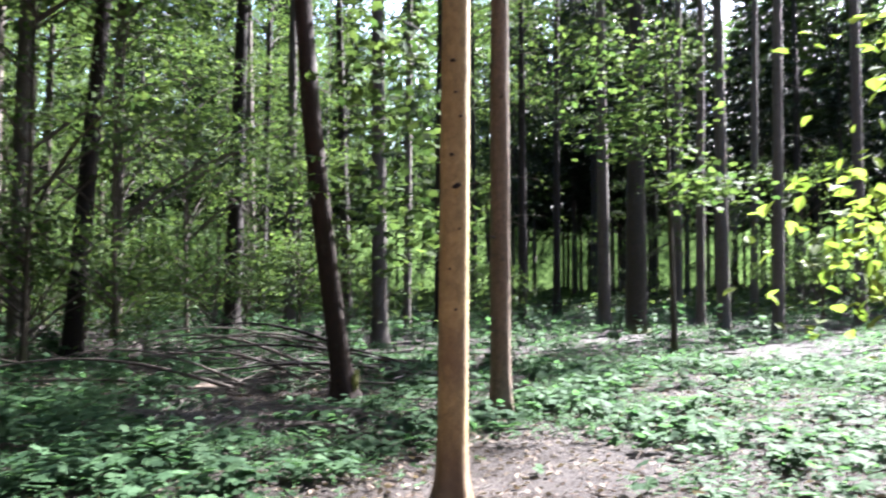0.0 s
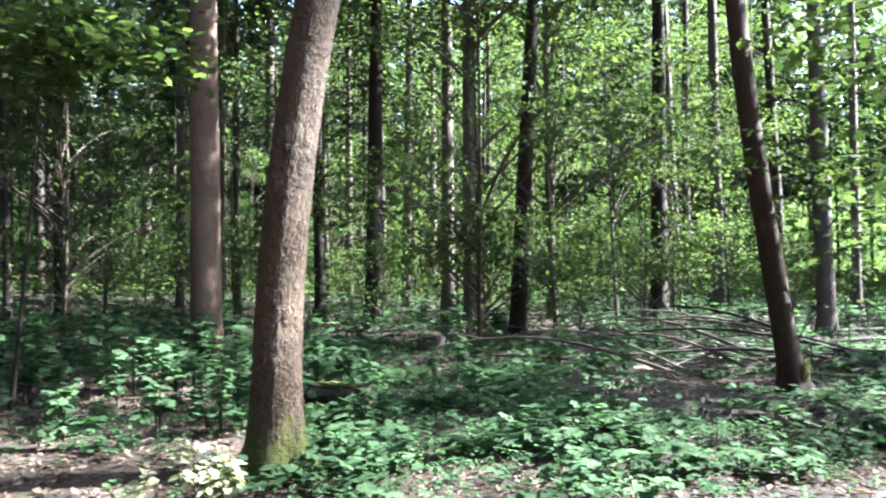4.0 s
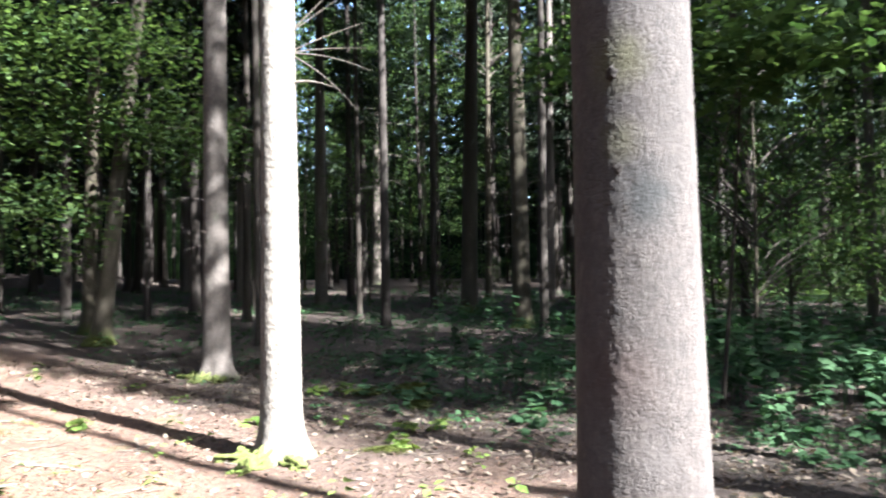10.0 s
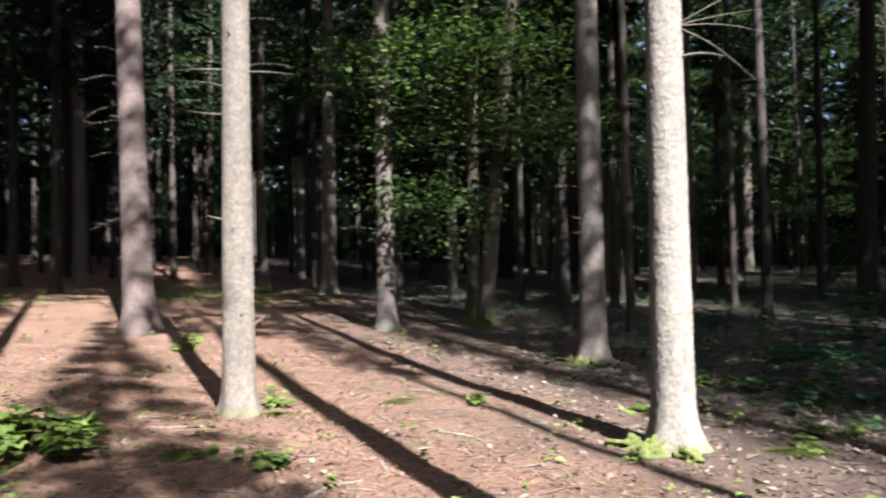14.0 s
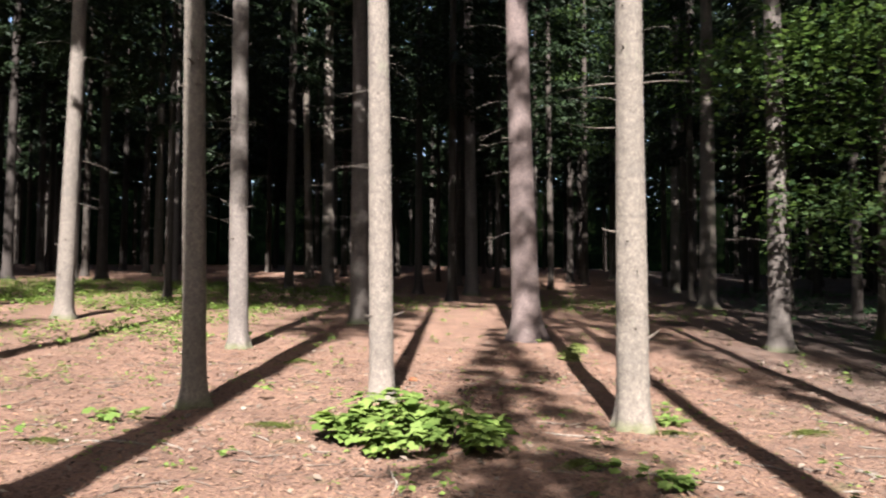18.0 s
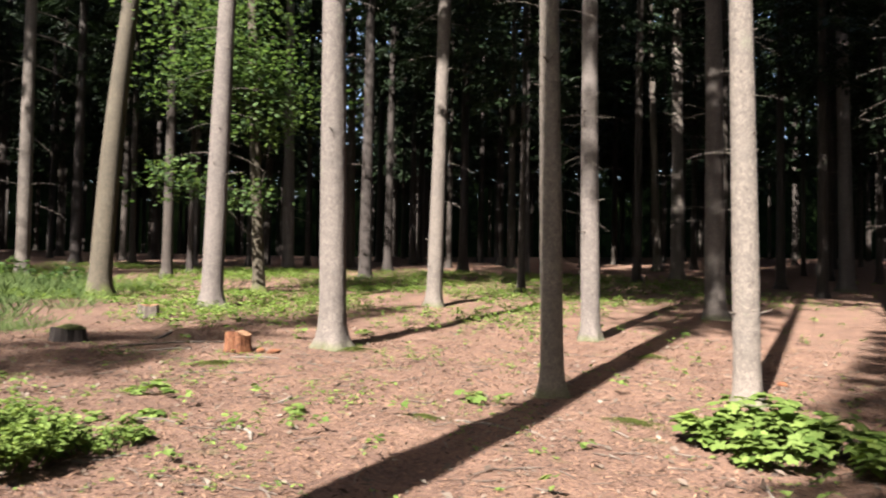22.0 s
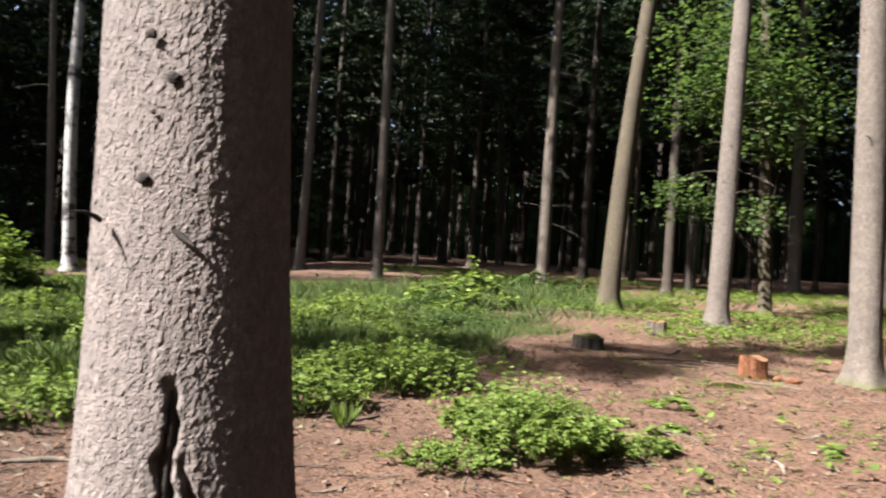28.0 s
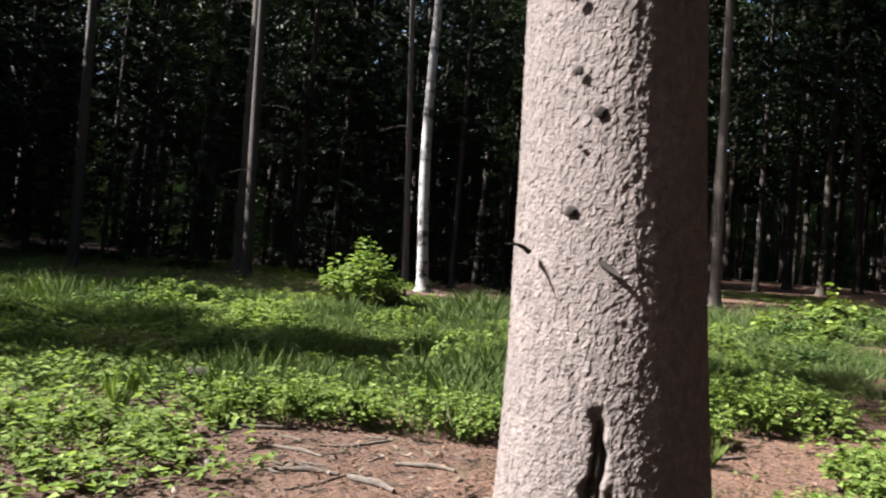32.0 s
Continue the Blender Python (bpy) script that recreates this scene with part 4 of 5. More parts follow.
    east = step(y, 3.9, 5.6) * step(x, -1.8, -0.4) * step(patches(x, y), 0.08, 0.42) * mottle
    bare = 1 - 0.6 * np.exp(-((x - 4.4) ** 2 / 2.5 + (y - 7.4) ** 2 / 1.8)) - 0.85 * np.exp(-((x - 1.2) ** 2 / 4 + (y - 10.6) ** 2 / 0.8)) - 0.6 * np.exp(-((x - 4.2) ** 2 / 3 + (y - 9.0) ** 2 / 1.2))
    north = 0.30 * step(y, 5.0, 7.5) * step(-x, 0.4, 1.8) * step(patches(x, y, 0.8, 2), 0.35, 0.65)
    north2 = 0.5 * step(r, 10, 14) * step(y, 5, 8) * step(-x, 0, 2) * step(patches(x, y, 1, 1), 0.3, 0.6)
    west = 0.9 * (step(-x, 7.5, 9) * step(-y, 8.6, 10.2) + 0.5 * step(-x, 10.0, 12.0) * step(-y, 4.5, 6.5)).clip(0, 1) * step(patches(x, y, 0.7, 5) + 0.3 * patches(x, y, 3.1, 2), 0.4, 0.7)
    west2 = 0.35 * step(-x, 17, 19) * step(patches(x, y, 0.5, 3), 0.5, 0.7) * step(4 - y, 0, 2)
    south = 0.6 * step(x, 0.7, 1.5) * step(-y, 3.6, 4.6) + 0.5 * step(-y, 6.2, 7.2) * step(x, -4.5, -3) * step(y + 14.6, 0, 1.6)
    few = 0.012 * step(-x, 2.5, 4)
    near = 0.35 * step(x, 2.6, 4) * step(y, 1.2, 3) * step(patches(x, y), 0.4, 0.6)
    return np.clip(east * bare + north + north2 + west + west2 + south + few + near, 0, 1)


def herb_mesh(n, reach, seed, leaves, size, tall, material, cover, lobes, inner=1.5, stems=False):
    x, y, rng = scatter(n, cover, reach, seed, inner)
    m = len(x)
    own = np.repeat(np.arange(m), leaves)
    k = m * leaves
    h = tall * rng.uniform(0.4, 1.2, m)[own] * rng.uniform(0.35, 1.0, k)
    a = rng.uniform(0, 2 * np.pi, k)
    lean = 0.35 * size * rng.uniform(0.2, 1.0, k)
    bx, by = x[own] + lean * np.cos(a), y[own] + lean * np.sin(a)
    base = np.stack([bx, by, ground_z(bx, by) + h], -1)
    way = np.stack([np.cos(a), np.sin(a), rng.uniform(-0.35, 0.35, k)], -1)
    up = np.stack([rng.normal(0, 0.3, k), rng.normal(0, 0.3, k), np.ones(k)], -1)
    ln = size * rng.uniform(0.6, 1.3, m)[own] * rng.uniform(0.75, 1.15, k)
    v, f = leaf_arrays(base, way, up, ln, ln * rng.uniform(0.6, 0.85, k), lobes)
    if stems:
        q = np.linspace(0, 1, 3)[None, :, None]
        foot, tip = np.stack([x[own], y[own], ground_z(x[own], y[own])], -1), base
        stalk = foot[:, None] * (1 - q) + tip[:, None] * q + np.sin(np.pi * q) * 0.25 * (tip - foot)[:, None] * np.array([-1, -1, 0.3])
        tv, tf = tube_arrays(stalk, 0.0022 * (1.2 - 0.6 * q[..., 0]) * np.ones((k, 1)), 3)
        v, f = joined((v, f), (tv, tf))
    return fast_mesh("herbs", v, f, material)


tagged(new("herb_carpet", herb_mesh(44000, 12.5, 1, 6, 0.095, 0.2, LEAF_HERB, lambda x, y: herb_cover(x, y) * step(patches(x, y, 2.3, 9), 0.25, 0.6) * ((y > 4.6) | ((x > -2) & (y > -3))), "palm")), "broad-leaved green seedlings among low herbs", "herbs", kind="stuff")
tagged(new("herb_carpet", herb_mesh(130000, 13.5, 15, 6, 0.042, 0.11, LEAF_HERB, lambda x, y: herb_cover(x, y) * ((y > 4.6) | ((x > -2) & (y > -3))), False)), "low green woodland herbs covering the forest floor", "herbs", kind="stuff")
tagged(new("undergrowth", herb_mesh(60000, 62, 4, 7, 0.34, 0.6, LEAF_MID, lambda x, y: step(y, 6, 9) * step(np.hypot(x, y), 24, 30) * 0.32 * (x > -14), False, 24.0)), "green undergrowth far back in the wood", "undergrowth", kind="stuff")
tagged(new("sprouts", herb_mesh(30000, 11, 14, 4, 0.038, 0.05, LEAF_BRIGHT, lambda x, y: step(4 - y, 0, 1) * step(-x, 1.5, 3) * (0.16 + 0.6 * step(-y, 3.0, 5.5)) * step(patches(x, y, 2.1, 6) + 0.4 * patches(x, y, 6.3, 2), 0.6, 1.0), False, 2.5)), "tiny green sprouts in the needle litter", "sprouts", kind="stuff")
tagged(new("herb_carpet", herb_mesh(170000, 29, 16, 6, 0.07, 0.16, LEAF_BRIGHT, lambda x, y: herb_cover(x, y) * (y < 4.6) * ((x < -2) | (y < -3)), False, 3.5)), "bright green low herbs on the clearing", "herbs", kind="stuff")
tagged(new("herb_carpet", herb_mesh(60000, 34, 2, 5, 0.10, 0.20, LEAF_HERB, lambda x, y: herb_cover(x, y) * ((y > 4.6) | ((x > -2) & (y > -3))), False, 12.0)), "low green herbs further into the wood", "herbs", kind="stuff")


def tall_cover(x, y):
    e = np.exp(-((x + 3.8) ** 2 / 5 + (y - 10.5) ** 2 / 9)) + 0.7 * np.exp(-((x + 1.6) ** 2 / 2.5 + (y - 8.2) ** 2 / 3)) + 0.6 * np.exp(-((x + 8.5) ** 2 / 12 + (y - 15) ** 2 / 12))
    return np.clip(e + 0.12 * step(y, 6, 9) * step(x, -3, 0) , 0, 1) * step(patches(x, y, 1.2, 4), 0.25, 0.5) * step(y, 5.7, 6.3)


tagged(new("seedling_thicket", herb_mesh(15000, 22, 3, 14, 0.13, 0.72, LEAF_HERB, tall_cover, "palm", 5.0, True)), "knee-high green seedlings with broad leaves", "seedlings", kind="stuff")


def grass_cover(x, y):
    line = -6.4 - 0.95 * np.clip(-x - 1.6, 0, 9)
    g = step(line - y + 1.4 * (patches(x, y, 2.6, 4) - 0.5) + 0.8 * (patches(x, y, 6.1, 1) - 0.5), -0.3, 1.5) * step(y + 16.8 + 2.2 * step(2 - x, 0, 6), 0, 2.5) * step(patches(x, y, 0.9, 1), 0.12, 0.4)
    return np.clip(g, 0, 1)


def grass_mesh(n, reach, seed, tall, wide, inner):
    x, y, rng = scatter(n, grass_cover, reach, seed, inner)
    k = len(x)
    a = rng.uniform(0, 2 * np.pi, k)
    clump = 0.35 + 1.2 * np.clip(patches(x, y, 2.2, 3), 0, 1) * np.clip(patches(x, y, 0.6, 8) + 0.3, 0.3, 1.2)
    ln = tall * clump * rng.uniform(0.4, 1.3, k)
    base = np.stack([x, y, ground_z(x, y) - 0.02], -1)
    droop = rng.uniform(0.3, 1.5, k)
    way = np.stack([droop * np.cos(a), droop * np.sin(a), rng.uniform(0.45, 1.1, k)], -1)
    up = np.stack([np.cos(a), np.sin(a), 0.2 + 0 * a], -1)
    v, f = leaf_arrays(base, way, up, ln, wide * rng.uniform(0.5, 1.3, k), k < 60000)
    return fast_mesh("grass", v, f, GRASS)


tagged(new("grass", grass_mesh(900000, 13, 5, 0.25, 0.003, 6.0)), "tall soft green grass at the edge of the clearing", "grass", kind="stuff")
tagged(new("grass", grass_mesh(420000, 20, 6, 0.34, 0.006, 12.5)), "tall green grass before the dark wood", "grass", kind="stuff")


def litter_mesh(n, reach, seed, size, cover, material, slim=(0.12, 0.34)):
    x, y, rng = scatter(n, cover, reach, seed, 1.2)
    k = len(x)
    a = rng.uniform(0, 2 * np.pi, k)
    base = np.stack([x, y, ground_z(x, y) + rng.uniform(0.002, 0.014, k)], -1)
    way = np.stack([np.cos(a), np.sin(a), rng.uniform(-0.2, 0.7, k)], -1)
    up = np.stack([rng.normal(0, 0.5, k), rng.normal(0, 0.5, k), np.ones(k)], -1)
    ln = size * rng.uniform(0.5, 1.3, k)
    v, f = leaf_arrays(base, way, up, ln, ln * rng.uniform(*slim, k), False)
    return fast_mesh("litter", v, f, material)


tagged(new("leaf_litter", litter_mesh(95000, 14, 7, 0.065, lambda x, y: 0.15 + 0.85 * step(y, 2.5, 5), LITTER, (0.35, 0.7))), "dry brown leaves strewn over the forest floor", "leaf litter", kind="stuff")
CHIP = leaf("wood_chip", (0.09, 0.048, 0.032), (0.42, 0.25, 0.17), 0.05, 0.9)
tagged(new("needle_litter", litter_mesh(230000, 13, 9, 0.046, lambda x, y: 0.1 + 0.9 * step(4 - y, 0, 2), CHIP)), "reddish needles, cone scales and bark crumbs", "litter", kind="stuff")


tagged(new("needle_litter", litter_mesh(26000, 12, 19, 0.045, lambda x, y: 0.15 + 0.85 * step(4 - y, 0, 2) * step(patches(x, y, 1.9, 3), 0.2, 0.8), KNOT)), "dark crumbs of bark and cones in the litter", "litter", kind="stuff")
tagged(new("needle_litter", litter_mesh(9000, 12, 20, 0.045, lambda x, y: 0.2 + 0.8 * step(4 - y, 0, 2) * step(patches(x, y, 1.3, 8), 0.3, 0.8), PALE_WOOD)), "pale wood chips and bleached leaves in the litter", "litter", kind="stuff")


def sticks_mesh(n, reach, seed, length, thick):
    x, y, rng = scatter(n, lambda x, y: 0.25 + 0.75 * patches(x, y, 1.5, 2), reach, seed, 1.5)
    k = len(x)
    a = rng.uniform(0, np.pi, k)
    ln = length * rng.uniform(0.3, 1.4, k)
    s = np.linspace(-0.5, 0.5, 5)[None]
    bend = rng.normal(0, 0.12, k)[:, None] * (1 - 4 * s * s)
    px = x[:, None] + ln[:, None] * (s * np.cos(a)[:, None] - bend * np.sin(a)[:, None])
    py = y[:, None] + ln[:, None] * (s * np.sin(a)[:, None] + bend * np.cos(a)[:, None])
    path = np.stack([px, py, ground_z(px, py) + 0.012], -1)
    v, f = tube_arrays(path, thick * rng.uniform(0.5, 1.4, k)[:, None] * (1.1 - np.abs(s)), 4)
    return v, f


tagged(new("twigs", fast_mesh("twigs", *sticks_mesh(5200, 11, 11, 0.2, 0.004), DEAD)), "thin brown twigs lying on the forest floor", "twigs", kind="stuff")
tagged(new("twigs", fast_mesh("twigs", *sticks_mesh(900, 11, 12, 0.26, 0.005), PALE_WOOD)), "pale bleached twigs lying on the forest floor", "twigs", kind="stuff")


heap_v, heap_f = sticks_mesh(5200, 2.6, 13, 0.4, 0.006)
sx = heap_v[:, 0] * 0.9 + 4.4
sy = heap_v[:, 1] * 0.75 + 7.6
lift = heap_v[:, 2] - ground_z(heap_v[:, 0], heap_v[:, 1]) + 0.07 * (1 + np.sin(7 * sx + 5 * sy))
tagged(new("twigs", fast_mesh("twigs", np.stack([sx, sy, ground_z(sx, sy) + lift], -1), heap_f, PALE_WOOD)), "dry brushwood twigs strewn round the leaning tree", "twigs", kind="stuff")


def stick(x, y, length, turn, thick=0.012, material=PALE_WOOD, label="pale dry stick lying on the needle litter", bend=0.08):
    s = np.linspace(-0.5, 0.5, 9)
    c, sn = math.cos(radians(turn)), math.sin(radians(turn))
    b = bend * (1 - 4 * s * s) + 0.02 * np.sin(9 * s + x)
    px, py = length * (s * c - b * sn), length * (s * sn + b * c)
    z0 = float(ground_z(x, y))
    path = np.stack([px, py, ground_z(x + px, y + py) - z0 + 0.7 * thick], -1)
    v, f = tube_arrays([path], [thick * (1.15 - np.abs(s) * 1.2 + 0.15 * np.sin(14 * s))], 7)
    ob = new("stick", fast_mesh("stick", v, f, material, True))
    ob.matrix_basis = pose(x, y, z0)
    return tagged(ob, label, "stick", "sticks on the ground")


for args in [(0.18, -5.0, 0.34, 150, 0.022), (0.75, -5.6, 0.42, 160, 0.014), (1.2, -5.2, 0.30, 120, 0.018), (0.4, -5.9, 0.5, 25, 0.012), (-0.1, -5.4, 0.38, 170, 0.016), (1.7, -5.7, 0.6, 15, 0.013),
             (-6.0, -3.4, 0.5, 100, 0.012), (-4.6, -4.6, 0.45, 60, 0.014), (-5.6, -5.2, 0.4, 20, 0.012), (-6.9, -6.9, 0.55, 130, 0.013), (-7.4, -9.2, 0.9, 40, 0.02), (-6.6, -8.0, 0.5, 160, 0.015),
             (-4.2, -1.2, 0.8, 75, 0.013), (-5.2, 0.9, 0.5, 120, 0.011), (-6.4, 2.2, 0.6, 30, 0.012), (-3.6, -5.9, 0.55, 30, 0.016)]:
    stick(*args)
for args in [(-4.4, -5.3, 0.4, 110, 0.012), (0.6, -5.15, 0.45, 175, 0.016), (1.1, -6.1, 0.5, 10, 0.018), (-7.0, -8.3, 1.6, 155, 0.016), (-2.2, -6.2, 0.3, 30, 0.014), (3.4, 5.2, 0.7, 20, 0.014), (4.6, 5.4, 0.9, 140, 0.013)]:
    stick(*args, material=DEAD, label="brown fallen stick on the forest floor")


rng = np.random.default_rng(53)
for k in range(56):
    x, y = (rng.uniform(-1.6, 2.4), rng.uniform(-6.2, -4.6)) if k < 30 else (rng.uniform(-8.2, -3.2), rng.uniform(-7.0, 3.4))
    bleached = k % 3 > 0
    stick(x, y, rng.uniform(0.15, 0.5), rng.uniform(0, 180), rng.uniform(0.005, 0.011), PALE_WOOD if bleached else DEAD, "thin bleached twig lying on the needle litter" if bleached else "thin brown twig lying on the needle litter", rng.normal(0, 0.06))


def grass_tuft(x, y, tall, n, seed):
    """A single tuft of grass: blades that fan out from one root."""
    g = np.random.default_rng(seed)
    t = thing("grass_tuft", x, y, "small green grass tuft on bare litter", "grass", "grass tufts")
    a, q = g.uniform(0, 2 * np.pi, n), g.uniform(0.1, 0.75, n)
    base = np.stack([0.03 * np.cos(a), 0.03 * np.sin(a), 0 * a], -1)
    way = np.stack([q * np.cos(a), q * np.sin(a), 1 + 0 * a], -1)
    v, f = leaf_arrays(base, way, np.stack([np.cos(a), np.sin(a), 0.2 + 0 * a], -1), tall * g.uniform(0.4, 1.1, n), 0.005 * g.uniform(0.7, 1.3, n), True)
    tagged(part("blade_mass", fast_mesh("blade_mass", v, f, LEAF_BRIGHT), t), kind="stuff")


for k, (x, y, tall) in enumerate([(0.95, -6.5, 0.3), (0.42, -6.35, 0.26), (-0.35, -6.2, 0.24), (1.4, -6.05, 0.2), (-1.95, -5.9, 0.2), (2.2, -6.2, 0.28)]):
    grass_tuft(x, y, tall, 60, 600 + k)


def clump(name, x, y, rx, ry, h, n, size, material, label, category, seed, turn=0.0, lobes=True):
    """A leafy clump: stems that fan out from the ground, and their leaves."""
    rng = np.random.default_rng(seed)
    t = thing(name, x, y, label, category, turn=turn)
    stems = max(4, n // 14)
    a, q = rng.uniform(0, 2 * np.pi, stems), np.sqrt(rng.uniform(0, 1, stems))
    tip = np.stack([rx * q * np.cos(a), ry * q * np.sin(a), h * (1.05 - 0.55 * q * q) * rng.uniform(0.7, 1.1, stems)], -1)
    s = np.linspace(0, 1, 5)[None, :, None]
    foot = tip * np.array([0.75, 0.75, 0])
    path = foot[:, None] * (1 - s) + tip[:, None] * s
    tagged(part("stem_mass", fast_mesh("stem_mass", *tube_arrays(path, 0.004 * (1.2 - s[..., 0]) * np.ones((stems, 1)), 4), material), t), kind="stuff")
    own = rng.integers(0, stems, n)
    up_to = rng.uniform(0.45, 1.0, n)
    base = foot[own] * (1 - up_to[:, None]) + tip[own] * up_to[:, None]
    b = rng.uniform(0, 2 * np.pi, n)
    way = np.stack([np.cos(b), np.sin(b), rng.uniform(-0.5, 0.25, n)], -1)
    up = np.stack([rng.normal(0, 0.3, n), rng.normal(0, 0.3, n), np.ones(n)], -1)
    ln = size * rng.uniform(0.6, 1.25, n)
    v, f = leaf_arrays(base + 0.4 * size * way * rng.uniform(0, 1, (n, 1)), way, up, ln, ln * rng.uniform(0.6, 0.85, n), lobes)
    tagged(part("foliage", fast_mesh("foliage", v, f, material), t), kind="stuff")
    return t


clump("seedling_bush", -6.55, -1.26, 0.5, 0.8, 0.42, 760, 0.12, LEAF_BRIGHT, "low bush of bright green broad-leaved seedlings", "bush", 1, lobes="palm")
clump("nettle_clump", -3.1, -5.35, 0.58, 0.72, 0.40, 4590, 0.044, LEAF_BRIGHT, "dense bright green nettle clump on needle litter", "nettles", 2)
clump("nettle_clump", -2.4, -5.0, 0.45, 0.3, 0.16, 979, 0.037, LEAF_BRIGHT, "small bright green nettle clump", "nettles", 3)
clump("nettle_clump", -3.75, -5.0, 0.4, 0.25, 0.15, 856, 0.037, LEAF_BRIGHT, "small bright green nettle clump", "nettles", 4)
clump("nettle_clump", -2.75, -7.3, 0.9, 0.55, 0.45, 3060, 0.047, LEAF_BRIGHT, "bright green nettles at the edge of the grass", "nettles", 5)
clump("nettle_clump", -1.6, -6.6, 0.8, 0.45, 0.4, 2448, 0.047, LEAF_BRIGHT, "bright green nettles at the edge of the grass", "nettles", 6)
clump("bramble_clump", 2.3, -5.2, 1.1, 0.8, 0.3, 3366, 0.044, LEAF_BRIGHT, "low sunlit bramble with light green leaves", "bramble", 7)
clump("bramble_clump", 1.0, -6.5, 0.9, 0.4, 0.35, 1836, 0.044, LEAF_BRIGHT, "low green bramble before the grass", "bramble", 8)
clump("bramble_clump", -0.2, -6.3, 0.7, 0.35, 0.35, 1468, 0.044, LEAF_BRIGHT, "low green bramble before the grass", "bramble", 9)
clump("elder_shrub", 1.69, -14.3, 0.8, 0.8, 1.2, 1100, 0.13, LEAF_BRIGHT, "rounded bright green shrub rising from the grass", "shrub", 10)
clump("elder_shrub", -7.3, -15.6, 0.5, 0.5, 0.9, 240, 0.15, LEAF_BRIGHT, "small bright green shrub at the forest edge", "shrub", 11)
clump("elder_shrub", -6.2, -14.0, 1.2, 0.7, 0.6, 420, 0.13, LEAF_BRIGHT, "low green shrub at the forest edge", "shrub", 12)
clump("elder_shrub", -10.2, -17.5, 1.6, 0.7, 0.6, 420, 0.14, LEAF_FRESH, "low green undergrowth at the forest edge", "shrub", 13)
rng = np.random.default_rng(17)
for k in range(36):
    x, y = rng.uniform(-5.5, 6.5), rng.uniform(-15.5, -7.6)
    if grass_cover(np.array([x]), np.array([y]))[0] > 0.2:
        clump("nettle_clump", x, y, rng.uniform(0.4, 0.9), rng.uniform(0.3, 0.6), rng.uniform(0.25, 0.5), 520, 0.065, LEAF_BRIGHT if k % 3 else LEAF_FRESH, "green nettles standing in tall grass", "nettles", 70 + k)
for k, (x, y, r, h, n) in enumerate([(-5.85, 0.49, 0.26, 0.14, 46), (-7.65, 2.96, 0.16, 0.12, 26), (-6.67, 4.22, 0.18, 0.14, 30), (-8.05, 0.95, 0.16, 0.16, 26), (-6.83, -3.87, 0.22, 0.16, 34), (-8.54, -7.72, 0.12, 0.2, 16),
                                     (-4.3, -5.6, 0.3, 0.1, 40), (-5.3, -4.7, 0.2, 0.08, 26), (-6.2, 0.2, 0.15, 0.1, 16), (-7.39, 5.76, 0.35, 0.18, 50), (-5.3, 5.2, 0.3, 0.2, 40), (-3.4, 5.6, 0.3, 0.3, 50),
                                     (-8.1, 1.0, 0.12, 0.35, 14), (-9.5, -7.3, 0.2, 0.12, 22), (-5.0, -6.2, 0.25, 0.12, 36), (-4.9, 4.6, 0.2, 0.12, 26)]):
    clump("seedling", x, y, r, r, h, n, 0.09, LEAF_BRIGHT, "small bright green seedling on the forest floor", "seedling", 30 + k, lobes="palm")
clump("pale_shrub", -1.0, 4.3, 0.28, 0.22, 0.55, 120, 0.08, LEAF_PALE, "small sunlit shrub with pale leaves beside a mossy trunk", "shrub", 60)

def bough(tree, x, y, z, rx, ry, rz, n, size, seed, material=LEAF_MID, arms=3):
    """A leafy bough of a tree, given by its middle in the world."""
    rng = np.random.default_rng(seed)
    o = np.array(tree.matrix_basis.translation)
    g = max(3, n // 45)
    c = rng.uniform(-1, 1, (g, 3)) * np.array([rx, ry, rz]) * 0.8
    own = rng.integers(0, g, n)
    off = np.clip(rng.normal(0, 1, (n, 3)), -1.9, 1.9) * np.array([0.36 * rx + 0.1, 0.36 * ry + 0.1, 0.10 + 0.12 * rz])
    off[:, 2] -= 0.12 * np.hypot(off[:, 0], off[:, 1])
    base = np.array([x, y, z]) - o + c[own] + off
    way = off * np.array([1, 1, 0.2]) + rng.normal(0, 0.3, (n, 3))
    up = np.stack([rng.normal(0, 0.3, n), rng.normal(0, 0.3, n), np.ones(n)], -1)
    ln = size * rng.uniform(0.6, 1.25, n)
    v, f = leaf_arrays(base, way, up, ln, ln * rng.uniform(0.6, 0.9, n), "palm" if size >= 0.08 else True)
    b = tagged(part("leafy_bough", fast_mesh("leafy_bough", v, f, material), tree), kind="stuff")
    mid = np.array([x, y, z]) - o
    c, g = c[:arms], min(arms, g)
    start = np.stack([0 * c[:, 0], 0 * c[:, 0], np.maximum(0.4, mid[2] - rng.uniform(0.2, 1.8, g))], -1)
    s = np.linspace(0, 1, 6)[None, :, None]
    path = start[:, None] * (1 - s) + (mid + c)[:, None] * s + 0.1 * np.sin(np.pi * s) * np.array([0, 0, 1.0])
    tagged(part("branchwork", fast_mesh("branchwork", *tube_arrays(path, 0.007 * (1.1 - s[..., 0]) * np.ones((g, 1)), 5), DEAD), b), kind="stuff")


def nearest(x, y):
    return min((o for o in scene.objects if o.parent is None and o.get("category") == "tree"), key=lambda o: (o.location.x - x) ** 2 + (o.location.y - y) ** 2)


near_leaf = thing("sapling", 3.5, 0.72, "young tree with bright sunlit broad leaves", "sapling")
s8 = np.linspace(0, 1, 9)
part("stem", fast_mesh("stem", *tube_arrays([np.stack([-0.1 * s8 ** 2, 0.05 * np.sin(3 * s8), 3.2 * s8], -1)], [0.022 * (1.1 - s8)], 8), BARK_GREY, True), near_leaf)
